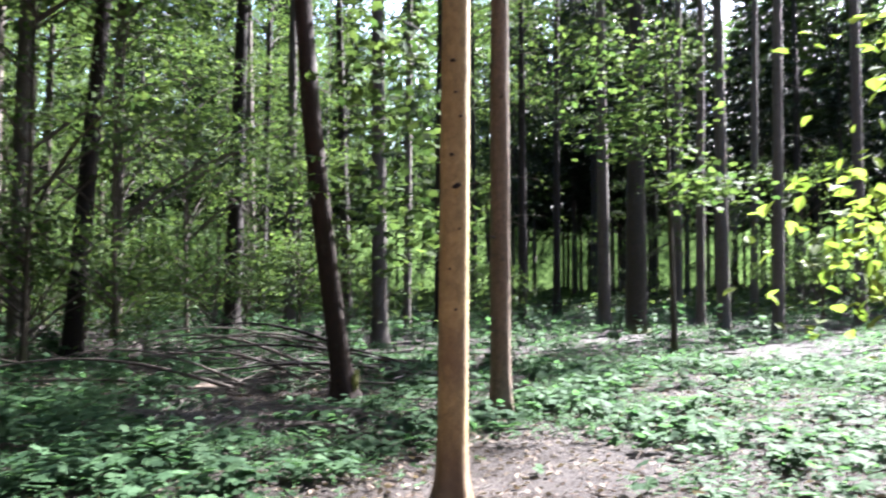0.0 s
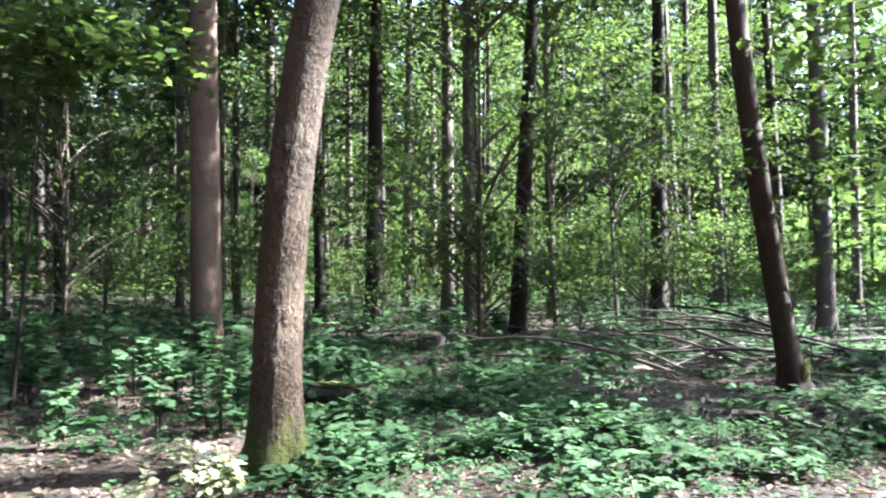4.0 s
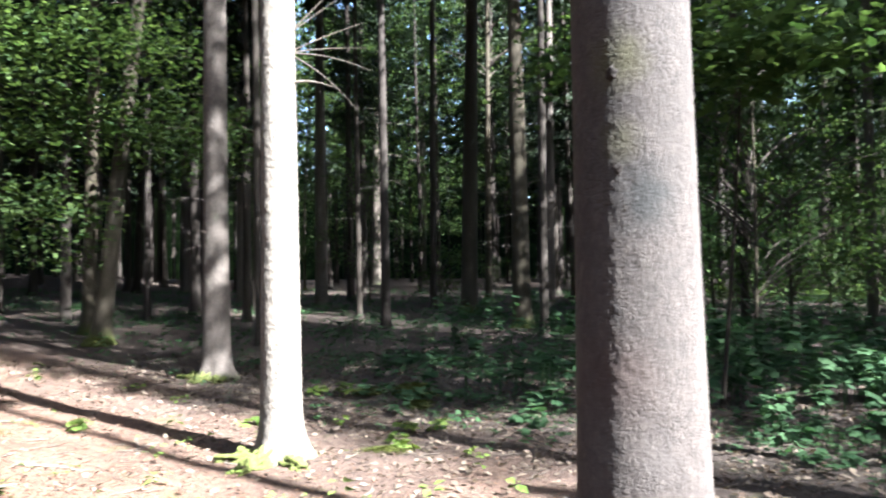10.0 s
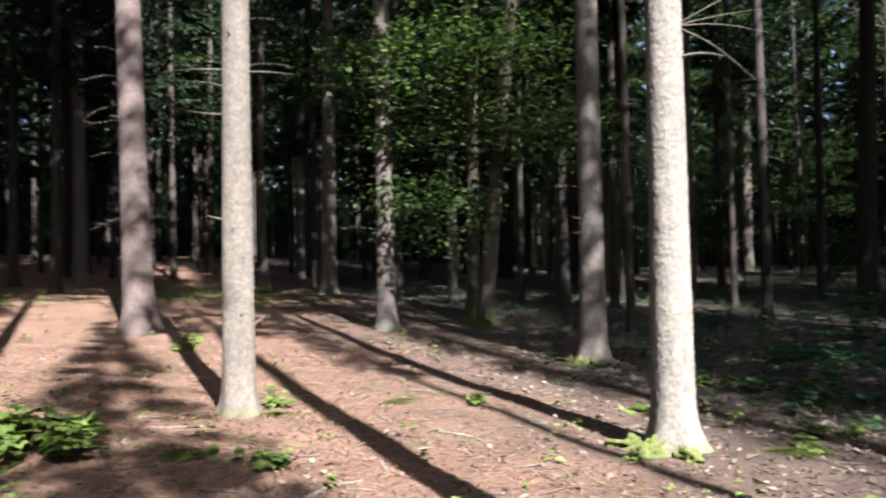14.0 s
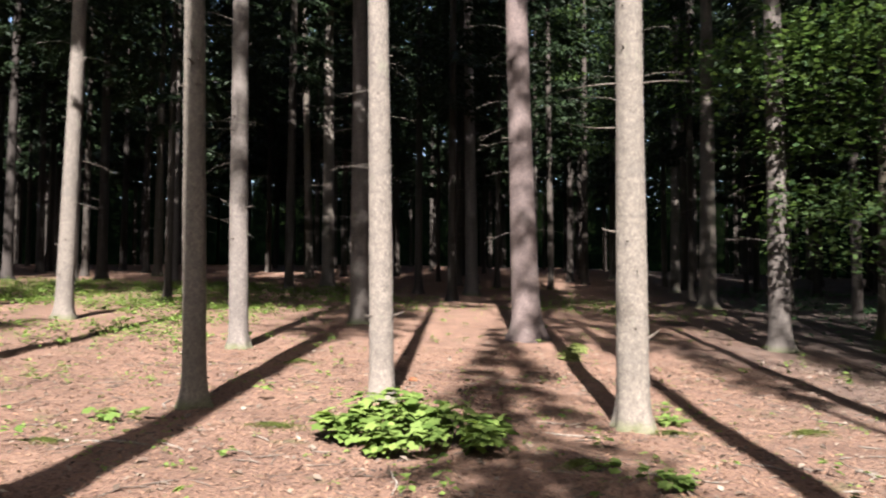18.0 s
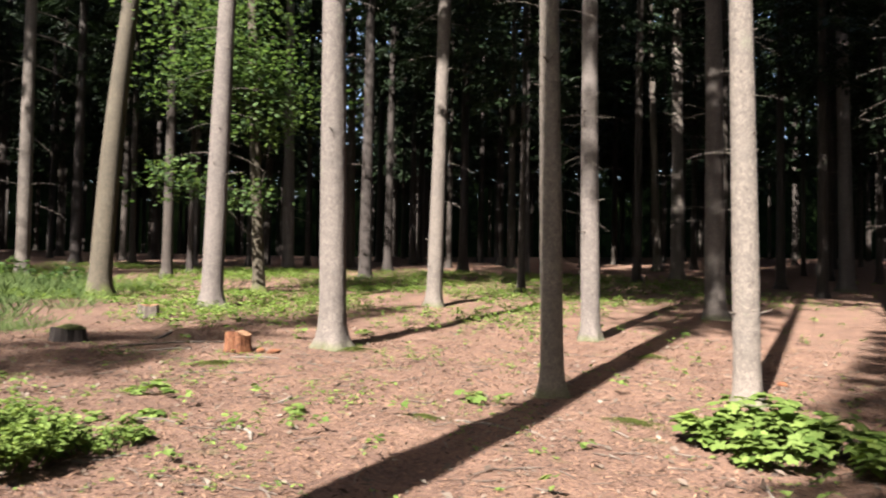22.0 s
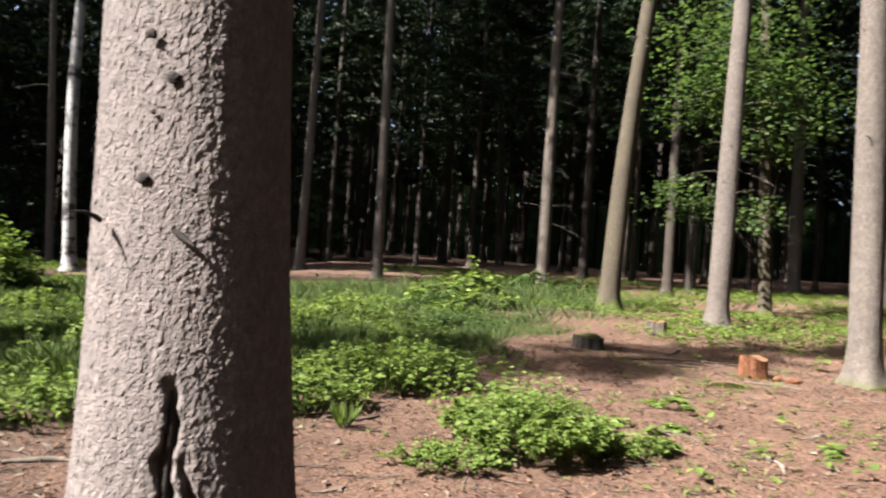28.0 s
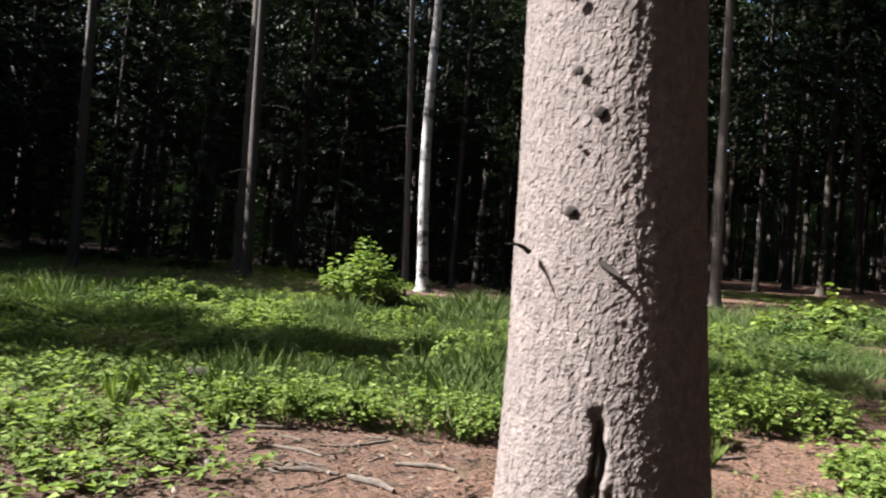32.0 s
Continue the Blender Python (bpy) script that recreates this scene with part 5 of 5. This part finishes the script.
bough(near_leaf, 3.02, 1.10, 1.52, 0.26, 0.24, 0.26, 480, 0.060, 190, LEAF_BRIGHT)
bough(near_leaf, 3.05, 1.00, 2.32, 0.18, 0.18, 0.12, 110, 0.06, 191, LEAF_BRIGHT)
lean_tree, oak, maple = nearest(4.29, 7.41), nearest(-15.0, 6.25), nearest(-13.4, -13.5)
for k, (t, x, y, z, rx, ry, rz, n, size, mat) in enumerate([
        (lean_tree, 4.75, 7.0, 3.7, 0.5, 0.5, 0.9, 420, 0.12, LEAF_MID), (lean_tree, 4.3, 7.1, 2.3, 0.7, 0.5, 0.25, 220, 0.11, LEAF_MID), (lean_tree, 4.9, 6.9, 1.8, 0.6, 0.4, 0.25, 200, 0.11, LEAF_MID),
        (oak, -13.8, 4.5, 3.0, 0.7, 1.0, 0.35, 714, 0.098, LEAF_MID), (oak, -14.4, 5.0, 4.4, 0.9, 1.5, 0.7, 1360, 0.105, LEAF_MID), (oak, -13.9, 6.6, 4.7, 0.9, 1.2, 0.7, 1020, 0.105, LEAF_MID), (oak, -13.6, 5.6, 5.9, 1.2, 1.8, 0.6, 2210, 0.098, LEAF_MID), (oak, -13.4, 3.6, 5.2, 0.9, 1.1, 0.5, 1020, 0.098, LEAF_MID), (oak, -15.4, 8.2, 4.6, 1.0, 1.4, 0.8, 1190, 0.098, LEAF_MID), (oak, -14.0, 4.8, 2.2, 0.7, 0.9, 0.3, 408, 0.091, LEAF_MID),
        (maple, -12.2, -13.2, 6.2, 1.4, 1.0, 0.6, 2040, 0.098, LEAF_FRESH), (maple, -11.9, -13.6, 7.2, 1.5, 1.1, 0.6, 1360, 0.098, LEAF_MID), (maple, -11.6, -13.8, 5.6, 0.9, 0.8, 0.4, 714, 0.105, LEAF_MID), (maple, -12.9, -12.6, 5.2, 1.2, 0.8, 0.8, 1190, 0.105, LEAF_MID), (maple, -11.5, -13.7, 3.5, 0.8, 0.6, 0.4, 578, 0.098, LEAF_MID), (maple, -12.4, -13.0, 3.2, 0.5, 0.5, 0.3, 272, 0.091, LEAF_MID)]):
    bough(t, x, y, z, rx, ry, rz, n, size, 200 + k, mat)
young = thing("young_maple", -3.6, 7.9, "young maple with wide layered green boughs", "tree")
part("trunk", trunk_mesh(0.04, (0.09, -0.08), (0.1, 0.05), 5.0, BARK_DARK, sides=10, seed=9), young)
for k, (x, y, z, rx, ry, rz, n) in enumerate([(-2.75, 6.8, 3.5, 0.75, 0.7, 0.35, 520), (-2.2, 6.9, 3.3, 0.5, 0.5, 0.3, 260), (-4.6, 6.7, 3.75, 0.6, 0.5, 0.25, 240), (-3.3, 7.6, 4.4, 1.2, 1.0, 0.5, 600)]):
    bough(young, x, y, z, rx, ry, rz, int(1.7 * n), 0.10, 240 + k, LEAF_FRESH, 1)
young2 = thing("young_beech", 11.4, 8.4, "young beech with layered green boughs among trunks", "tree")
part("trunk", trunk_mesh(0.10, (-0.02, 0.01), (0, 0), 8, BARK_GREY, sides=10, seed=10), young2)
for k, (x, y, z, rx, ry, rz, n) in enumerate([(11.0, 8.7, 4.2, 1.2, 1.0, 0.5, 600), (11.2, 7.3, 2.9, 0.7, 0.7, 0.25, 300), (11.6, 9.4, 5.6, 1.3, 1.2, 0.6, 500)]):
    bough(young2, x, y, z, rx, ry, rz, n, 0.13, 260 + k, LEAF_MID)


# ---------------------------------------------------------------- unseen crowns and trees, added to shade the clearing
# extra crowns hung above view on near trees, to block the sun
shade_crown, shade_limbs = broad_crown(0, 11, 2.4, 70, 80, 0.2, 25, LEAF_MID, 0.6)
for tree, dx, dy, z in ((lean_tree, 0.0, 1.6, 8.0), (lean_tree, -1.0, 3.6, 6.5), (nearest(-0.65, 5.26), 0.8, 2.8, 9.0), (nearest(-0.65, 5.26), -1.0, 5.0, 8.0)):
    m = pose(dx, dy, z, 0, 0, 50 * z)
    part("crown", shade_crown, tree, m=m)
    tagged(part("branchwork", shade_limbs, tree, m=m), kind="stuff")
# a low and a high extra crown, for shade west of this spruce
part("crown", SPRUCE_CROWNS[1], nearest(5.13, 5.74), m=pose(0, -0.95, 6.2) @ Matrix.Diagonal((0.33, 0.33, 0.14, 1)))
part("crown", SPRUCE_CROWNS[0], nearest(5.13, 5.74), m=pose(0.2, 1.6, 10.5) @ Matrix.Diagonal((0.8, 0.8, 0.7, 1)))
shade = thing("broadleaf_tree", 5.5, 0.38, "slim broad-leaved tree beside the open ride", "tree")
part("trunk", trunk_mesh(0.24, (0, 0), (0.1, 0), 21, BARK_GREY, seed=14), shade)
part("crown", SPRUCE_CROWNS[1], shade, m=pose(0, 0.1, 7.0) @ Matrix.Diagonal((0.8, 0.8, 1.2, 1)))
# unseen spruces, added to shade the near herbs and the far grass
spruce(21.5, 6.9, 0.3, (0, 0), crown_base=13.5, twigs=0)
spruce(24.0, -12.4, 0.34, (0, 0), crown_base=6, twigs=0)
part("crown", SPRUCE_CROWNS[0], spruce(14.0, -7.4, 0.3, (0, 0), crown_base=14, twigs=0), m=pose(0, -1.1, 8.2) @ Matrix.Diagonal((1.2, 1.2, 0.36, 1)))
# unseen spruces south of the ride, boughs low, added to shade the wood's edge
for k, (x, y) in enumerate([(13.2, -16.6), (15.6, -18.3), (18.4, -16.4), (14.4, -20.6), (17.8, -20.9), (21.0, -18.6), (16.4, -23.4), (20.6, -23.0), (24.0, -20.6), (23.6, -16.2), (27.4, -17.6), (27.0, -22.8)]):
    tree = thing("spruce_tree", x, y, "unseen edge spruce added for shade, dark boughs hanging low", "tree", "spruces of the southern edge")
    part("trunk", trunk_mesh(0.26 + 0.02 * (k % 3), (0, 0), (0, 0), 16, BARK_SHADED, sides=8, seed=400 + k), tree)
    for z, wide, tall in ((1.8, 1.15, 0.8), (3.2, 1.3, 0.85)):
        part("crown", SPRUCE_CROWNS[k % 3], tree, m=pose(0, 0, z, 0, 0, 50 * k + 90 * z) @ Matrix.Diagonal((wide, wide, tall, 1)))

# young spruces under the southern edge, most added to hide the bright floor behind
for k, (x, y, tall) in enumerate([(7.6, -21.6, 0.62), (4.0, -23.4, 0.5), (10.6, -22.6, 0.7), (13.4, -24.6, 0.75), (2.2, -26.4, 0.6), (6.2, -26.8, 0.7), (-1.4, -27.6, 0.55), (10.0, -28.4, 0.75), (15.6, -27.0, 0.8), (-3.4, -29.8, 0.6), (0.8, -31.0, 0.7), (5.0, -31.6, 0.75), (-7.2, -30.6, 0.6), (14.0, -31.4, 0.8), (19.0, -29.0, 0.8)]):
    young_spruce = thing("young_spruce", x, y, "dark young spruce with boughs down to the ground", "tree", "young spruces")
    part("trunk", trunk_mesh(0.12, (0, 0), (0, 0), 14 * tall, BARK_SHADED, sides=8, seed=300 + k), young_spruce)
    part("crown", MID_NEEDLES[k % 3], young_spruce, m=pose(0, 0, 0.25, 0, 0, 50 * k) @ Matrix.Diagonal((0.8, 0.8, tall, 1)))

# ---------------------------------------------------------------- stumps, logs and brushwood


def stump(x, y, r, h, material, top, label, seed, moss=False):
    t = thing("tree_stump", x, y, label, "tree stump", "stumps in the clearing")
    n, rings = 28, 7
    rng = np.random.default_rng(seed)
    ang = np.linspace(0, 2 * np.pi, n + 1)[:-1]
    wob = 1 + 0.10 * np.sin(3 * ang + seed) + 0.07 * np.sin(5 * ang + 2 * seed) + 0.04 * rng.normal(0, 1, n)
    rows = []
    for q in np.linspace(0, 1, rings):
        z = -0.08 + (h + 0.08) * q + (0.12 * h * np.sin(2 * ang + seed) * q)
        rr_ = r * wob * (1 + 0.35 * (1 - q) ** 3)
        rows.append(np.stack([rr_ * np.cos(ang), rr_ * np.sin(ang), z + 0 * ang], -1))
    side = np.stack(rows)
    i, j = np.meshgrid(np.arange(rings - 1), np.arange(n), indexing="ij")
    f = np.stack([i * n + j, i * n + (j + 1) % n, (i + 1) * n + (j + 1) % n, (i + 1) * n + j], -1).reshape(-1, 4)
    part("bark", fast_mesh("bark", side.reshape(-1, 3), f, material, False), t)
    inner = [side[-1] * np.array([s, s, 1]) - np.array([0, 0, 0.012 * (1 - s) + 0.004]) for s in (1.0, 0.7, 0.35, 0.02)]
    cv = np.stack(inner)
    i, j = np.meshgrid(np.arange(3), np.arange(n), indexing="ij")
    f = np.stack([i * n + j, i * n + (j + 1) % n, (i + 1) * n + (j + 1) % n, (i + 1) * n + j], -1).reshape(-1, 4)
    part("cut_face", fast_mesh("cut_face", cv.reshape(-1, 3), f, top, False), t)
    if moss:
        part("moss_cap", blob("moss_cap", MOSS, r * 0.9, r * 0.9, 0.05, seed), t, m=pose(0, 0, h))
    return t


stump(-7.07, -7.39, 0.145, 0.23, ROTTEN, CUT, "orange-brown rotten stump with a bare cut top", 1)
stump(-6.18, -9.38, 0.18, 0.15, BARK_DARK, MOSS, "low dark mossy stump in the shade", 2, True)
stump(-8.43, -10.88, 0.15, 0.2, DEAD, CUT, "small grey-brown stump in low grass", 3)
stump(0.9, 12.0, 0.22, 0.25, DEAD, MOSS, "old mossy stump among green herbs", 4, True)
for k, (x, y, sx, sy) in enumerate([(-7.35, -7.05, 0.12, 0.05), (-7.28, -7.2, 0.07, 0.05), (-9.82, -1.77, 0.06, 0.05)]):
    ob = new("bark_chunk", blob("bark_chunk", ROTTEN, sx, sy, 0.035, k, 0.5, 2))
    ob.matrix_basis = pose(x, y, float(ground_z(x, y)) + 0.015, 0, 0, 40 * k)
    tagged(ob, "crumbled orange-brown piece of rotten wood", "wood", "rotten pieces")


def log(x, y, length, r, turn, label, moss=True):
    t = thing("log", x, y, label, "log", turn=turn)
    s = np.linspace(-0.5, 0.5, 10)
    path = np.stack([length * s, 0.03 * np.sin(5 * s), r * 0.75 + 0 * s], -1)
    part("bark", fast_mesh("bark", *tube_arrays([path], [r * (1 + 0.06 * np.sin(9 * s))], 18), BARK_DARK, True), t)
    for end in (-1, 1):
        part("cut_end", blob("cut_end", CUT, 0.012, r * 0.98, r * 0.98, end, 0.08), t, m=pose(end * length / 2, 0.03 * math.sin(2.5 * end), r * 0.75))
    if moss:
        part("moss_cap", blob("moss_cap", MOSS, length * 0.36, r * 0.6, 0.03, 5, 0.8, 4, 3.0), t, m=pose(-0.05, 0, r * 1.68))


log(1.75, -7.35, 0.7, 0.09, 15, "short dark rotting log among nettles", False)
log(-0.30, 7.4, 0.62, 0.15, -28, "short mossy log with a brown cut end among herbs")


def brush_pile():
    t = thing("brush_pile", 4.0, 9.3, "heap of fallen grey-brown branches beside a leaning tree", "brush pile")
    rng = np.random.default_rng(31)
    s = np.linspace(0, 1, 9)
    z0 = float(ground_z(4.0, 9.3))
    for k in range(74):
        long = k < 12
        cx, cy = (rng.uniform(-2.0, 0.8), rng.uniform(-0.5, 0.9)) if long else (rng.normal(0.9, 0.95), rng.normal(0.0, 0.55))
        a = rng.normal(165, 16) if long else rng.uniform(0, 360)
        ln = rng.uniform(1.8, 3.4) if long else rng.uniform(0.5, 1.5)
        h = 0.6 * math.exp(-((cx - 0.9) ** 2 + cy * cy) / 1.3)
        c, n = math.cos(radians(a)), math.sin(radians(a))
        b = rng.normal(0, 0.08) * np.sin(np.pi * s) * ln
        lift = rng.uniform(0.02, 0.05) + h * rng.uniform(0.2, 1.0) + (0.55 * rng.uniform(0.2, 1) * np.sin(np.pi * s * 0.8) if long else 0.06 * rng.normal() * (s - 0.5))
        px, py = cx + (s - 0.5) * ln * c - b * n, cy + (s - 0.5) * ln * n + b * c
        pz = np.maximum(ground_z(4.0 + px, 9.3 + py) - z0 + 0.01, lift)
        paths, rads = [np.stack([px, py, pz], -1)], [(0.026 if long else 0.014) * rng.uniform(0.6, 1.2) * (1.1 - 0.8 * s)]
        for _ in range(3 if long else 1):
            i = rng.integers(2, 7)
            d = np.array([c * 0.6 + rng.normal(0, 0.4), n * 0.6 + rng.normal(0, 0.4), rng.normal(0.1, 0.25)]) * rng.uniform(0.2, 0.6)
            paths.append(paths[0][i] + np.outer(s, d))
            rads.append(0.008 * (1.1 - s))
        part("branch", fast_mesh("branch", *tube_arrays(paths, rads, 6), PALE_WOOD if k % 3 == 1 else DEAD if k % 3 else BARK_DARK, True), t)
    for k in range(5):
        x, y = 0.6 + rng.normal(0, 0.7), rng.normal(0, 0.4)
        part("leaf_mound", blob("leaf_mound", LITTER, 0.3, 0.25, 0.1, k, 0.5), t, m=pose(x, y, 0.02))


brush_pile()
stick(3.9, 6.7, 0.9, 70, 0.012, label="pale bare branch lying among herbs")
stick(4.1, 6.3, 0.7, 20, 0.010, label="pale bare branch lying among herbs")
stick(3.4, 6.9, 0.8, 120, 0.010, label="pale bare branch lying among herbs")


MOSS_TUFT = leaf("moss_tuft", (0.05, 0.066, 0.012), (0.19, 0.215, 0.05), 0.35)


def moss_mound(x, y, sx, sy, sz, seed, label="low green moss cushion on the litter"):
    """Moss: tiny upright shoots, closest in the middle, over a low cushion where it stands up."""
    t = thing("moss_cushion", x, y, label, "moss", "moss cushions", turn=37 * seed)
    if sz > 0.06:
        part("cushion", blob("cushion", MOSS, 0.8 * sx, 0.8 * sy, 0.8 * sz, seed, 0.6, 4, 2.6), t)
    rng = np.random.default_rng(900 + seed)
    n = int(min(5200, 26000 * sx * sy) + 400)
    a, q = rng.uniform(0, 2 * np.pi, n), np.abs(rng.normal(0, 0.55, n))
    q = q * (1 + 0.3 * np.sin(3 * a + seed) + 0.2 * np.sin(5 * a + 2 * seed))
    px, py = sx * q * np.cos(a), sy * q * np.sin(a)
    base = np.stack([px, py, (sz * np.sqrt(np.clip(1 - q * q / 1.3, 0, 1)) * 0.85 if sz > 0.06 else sz * np.clip(1 - q, 0, 1))], -1)
    way = np.stack([0.7 * np.cos(a) * q + rng.normal(0, 0.5, n), 0.7 * np.sin(a) * q + rng.normal(0, 0.5, n), rng.uniform(0.3, 1.0, n)], -1)
    v, f = leaf_arrays(base, way, np.stack([np.cos(a), np.sin(a), 0.3 + 0 * a], -1), rng.uniform(0.012, 0.028, n), rng.uniform(0.005, 0.009, n))
    tagged(part("moss_fuzz", fast_mesh("moss_fuzz", v, f, MOSS_TUFT), t), kind="stuff")
    return t


for k, args in enumerate([(-6.83, 6.53, 0.30, 0.24, 0.16), (-7.3, 6.2, 0.22, 0.16, 0.10), (-6.2, 6.0, 0.2, 0.16, 0.08), (-10.5, -3.44, 0.26, 0.16, 0.05), (-13.3, 0.4, 0.3, 0.2, 0.14), (-12.4, 0.25, 0.22, 0.2, 0.12), (-6.9, -2.5, 0.3, 0.14, 0.025),
                          (-8.0, 2.2, 0.3, 0.16, 0.03), (-6.3, 0.0, 0.24, 0.12, 0.03), (-7.4, -1.9, 0.2, 0.12, 0.03), (-4.9, 4.3, 0.3, 0.16, 0.03), (-5.9, -3.9, 0.2, 0.1, 0.02), (-8.3, -6.6, 0.3, 0.2, 0.03), (-6.4, -7.0, 0.35, 0.18, 0.02),
                          (-14.7, 6.0, 0.3, 0.25, 0.16), (-2.0, 11.0, 0.2, 0.16, 0.2), (-7.6, 0.9, 0.25, 0.12, 0.03)]):
    moss_mound(*args, k + 1)

# mossy roots of the pale spruce, and of its neighbour
for tree, rows in ((rooted, [(225, 0.27, 0.2, 0.06, 0.10), (285, 0.27, 0.22, 0.065, 0.12), (345, 0.25, 0.18, 0.055, 0.08), (120, 0.24, 0.15, 0.06, 0.08)]),
                   (nearest(-9.85, 5.67), [(220, 0.30, 0.2, 0.09, 0.13), (285, 0.30, 0.18, 0.08, 0.12), (330, 0.28, 0.18, 0.08, 0.10)])):
    for k, (a, d, sx, sy, sz) in enumerate(rows):
        part("mossy_root", blob("mossy_root", MOSS, 1.15 * sx, 1.25 * sy, 0.75 * sz, k, 0.9, 4, 3.4), tree, "green mossy root", pose(d * math.cos(radians(a)), d * math.sin(radians(a)), 0.01, 0, 12, a))


def branch_to(tree, start, tip, r=0.012, sag=0.05, material=DEAD, label=""):
    """A bare side branch between two places in the world."""
    o = np.array(tree.matrix_basis.translation)
    s = np.linspace(0, 1, 9)[:, None]
    p = (np.array(start) - o) * (1 - s) + (np.array(tip) - o) * s
    p[:, 2] -= sag * np.sin(np.pi * s[:, 0])
    part("dead_branch", fast_mesh("dead_branch", *tube_arrays([p], [r * (1.1 - s[:, 0] * 0.9)], 6), material, True), tree, label)


for tip, sag in [((-4.83, 4.09, 3.34), -0.04), ((-4.88, 4.03, 2.82), -0.14), ((-4.84, 4.07, 3.55), -0.03), ((-4.97, 3.92, 3.75), 0.0), ((-4.80, 4.12, 3.15), -0.1), ((-5.0, 3.95, 3.9), 0.02)]:
    branch_to(rooted, (-5.27, 3.62, 3.3 if tip[2] < 3.6 else 3.45), tip, 0.006, 0.4 * sag, PALE_WOOD, "pale dry side branch")
branch_to(rooted, (-5.27, 3.62, 3.05), (-5.01, 3.87, 3.02), 0.014, -0.03, PALE_WOOD, "pale dry side branch")
side_tree = nearest(-7.82, 0.6)
branch_to(side_tree, (-7.8, 0.5, 3.38), (-7.74, -0.24, 3.25), 0.010, -0.03)
branch_to(side_tree, (-7.8, 0.6, 3.36), (-7.64, 1.1, 3.34), 0.010, -0.02)
branch_to(side_tree, (-7.8, 0.5, 2.96), (-7.74, -0.16, 3.05), 0.008, 0.04)
edge_tree = nearest(-11.43, -20.14)
for z, dz in ((8.3, -0.35), (7.7, -0.4), (6.9, -0.55), (5.0, -0.5)):
    branch_to(edge_tree, (-11.4, -20.2, z), (-12.6 if z > 5.5 else -12.0, -19.6 if z > 5.5 else -19.9, z + dz), 0.02, -0.08, PALE_WOOD)


def on_bark(tree, cx, cy, r, towards, z, sx, sz, seed, name="knot", material=KNOT, label="", deep=0.02):
    """A lump on a trunk whose axis stands at (cx, cy), on the side that faces the place towards."""
    a = math.atan2(towards[1] - cy, towards[0] - cx)
    o = tree.matrix_basis.translation
    part(name, blob(name, material, deep, sx, sz, seed, 0.5, 3, 2.5), tree, label, pose(cx + r * math.cos(a) - o.x, cy + r * math.sin(a) - o.y, z - o.z, 0, 0, math.degrees(a)))


for k, (x, y, z, s) in enumerate([(-0.406, -2.883, 2.13, 0.03), (-0.441, -2.881, 1.934, 0.026), (-0.536, -2.872, 1.828, 0.03), (-0.443, -2.881, 1.575, 0.028), (-0.605, -2.862, 1.432, 0.034), (-0.488, -2.877, 1.178, 0.026), (-0.47, -2.88, 1.74, 0.012), (-0.56, -2.87, 1.30, 0.014), (-0.80, -2.7, 1.62, 0.03), (-0.82, -2.7, 1.15, 0.03)]):
    cx = -0.74 + 0.055 * z
    on_bark(big, cx, -2.92, 0.262 + 0.045 * max(0, 1.4 - z), (x, y + 0.3), z, 0.55 * s, 0.5 * s, k, deep=0.0035)
branch_to(big, (-0.425, -2.76, 1.465), (-0.36, -2.70, 1.475), 0.007, -0.01, KNOT)
# dark strip laid in the cleft, in place of its shade
cleft = np.linspace(0, 1, 24)
cz = 1.0 * cleft - 0.05
ca = np.radians(75) + 0.03 * np.sin(9 * cz + 75)
cr = 0.236 + 0.085 * np.exp(-cz / 0.9)
part("bark_crack", fast_mesh("bark_crack", *tube_arrays([np.stack([0.055 * cz + cr * np.cos(ca), cr * np.sin(ca), cz], -1)], [0.015 * (0.8 + 0.35 * np.sin(31 * cz) + 0.25 * np.sin(73 * cz)) * np.clip(8 * (1 - cleft), 0.2, 1)], 7), KNOT, True), big, "dark strip for the shade in the bark cleft")
branch_to(big, (-0.60, -2.67, 1.45), (-0.645, -2.615, 1.415), 0.012, 0.0, KNOT)
for k, (x, y, z, s) in enumerate([(-1.133, 1.66, 1.66, 0.03), (-1.227, 1.604, 1.521, 0.016), (-1.231, 1.602, 1.945, 0.016), (-1.218, 1.61, 1.70, 0.013), (-1.06, 1.75, 1.71, 0.012), (-1.08, 1.72, 1.75, 0.010), (-1.19, 1.62, 1.60, 0.012)]):
    on_bark(smooth, -1.28, 1.885, 0.160, (x, y), z, s, s * (0.7 if k == 0 else 1.3), 60 + k, deep=0.008)
part("moss_patch", blob("moss_patch", MOSS_YELLOW, 0.03, 0.05, 0.17, 3, 0.6, 4, 3.0), lean_tree, "yellow-green moss patch on the foot", pose(0.055, -0.10, 0.17, 0, 8, -60))
# dark lump on the foot, standing in for a hollow's inner shade
on_bark(nearest(-2.45, 11.32), -2.45, 11.32, 0.25, (-0.6, 0.0), float(ground_z(-2.45, 11.32)) + 0.14, 0.09, 0.17, 90, "hollow", KNOT, "dark lump in place of the shade inside a foot hollow", 0.06)
tan = nearest(3.03, 3.74)
for k, (dx, z, s) in enumerate([(0.01, 1.96, 0.02), (-0.03, 2.16, 0.014), (0.03, 1.97, 0.018), (-0.03, 2.75, 0.015), (0.0, 2.55, 0.01), (0.02, 1.2, 0.012), (-0.04, 1.45, 0.01), (0.05, 1.7, 0.01), (0.05, 2.4, 0.012)]):
    on_bark(tan, 3.03 + 0.008 * z, 3.74 - 0.006 * z, 0.088, (0.2 + 30 * dx, -0.08 - 20 * dx), z, s, 0.7 * s, 80 + k, deep=0.01)
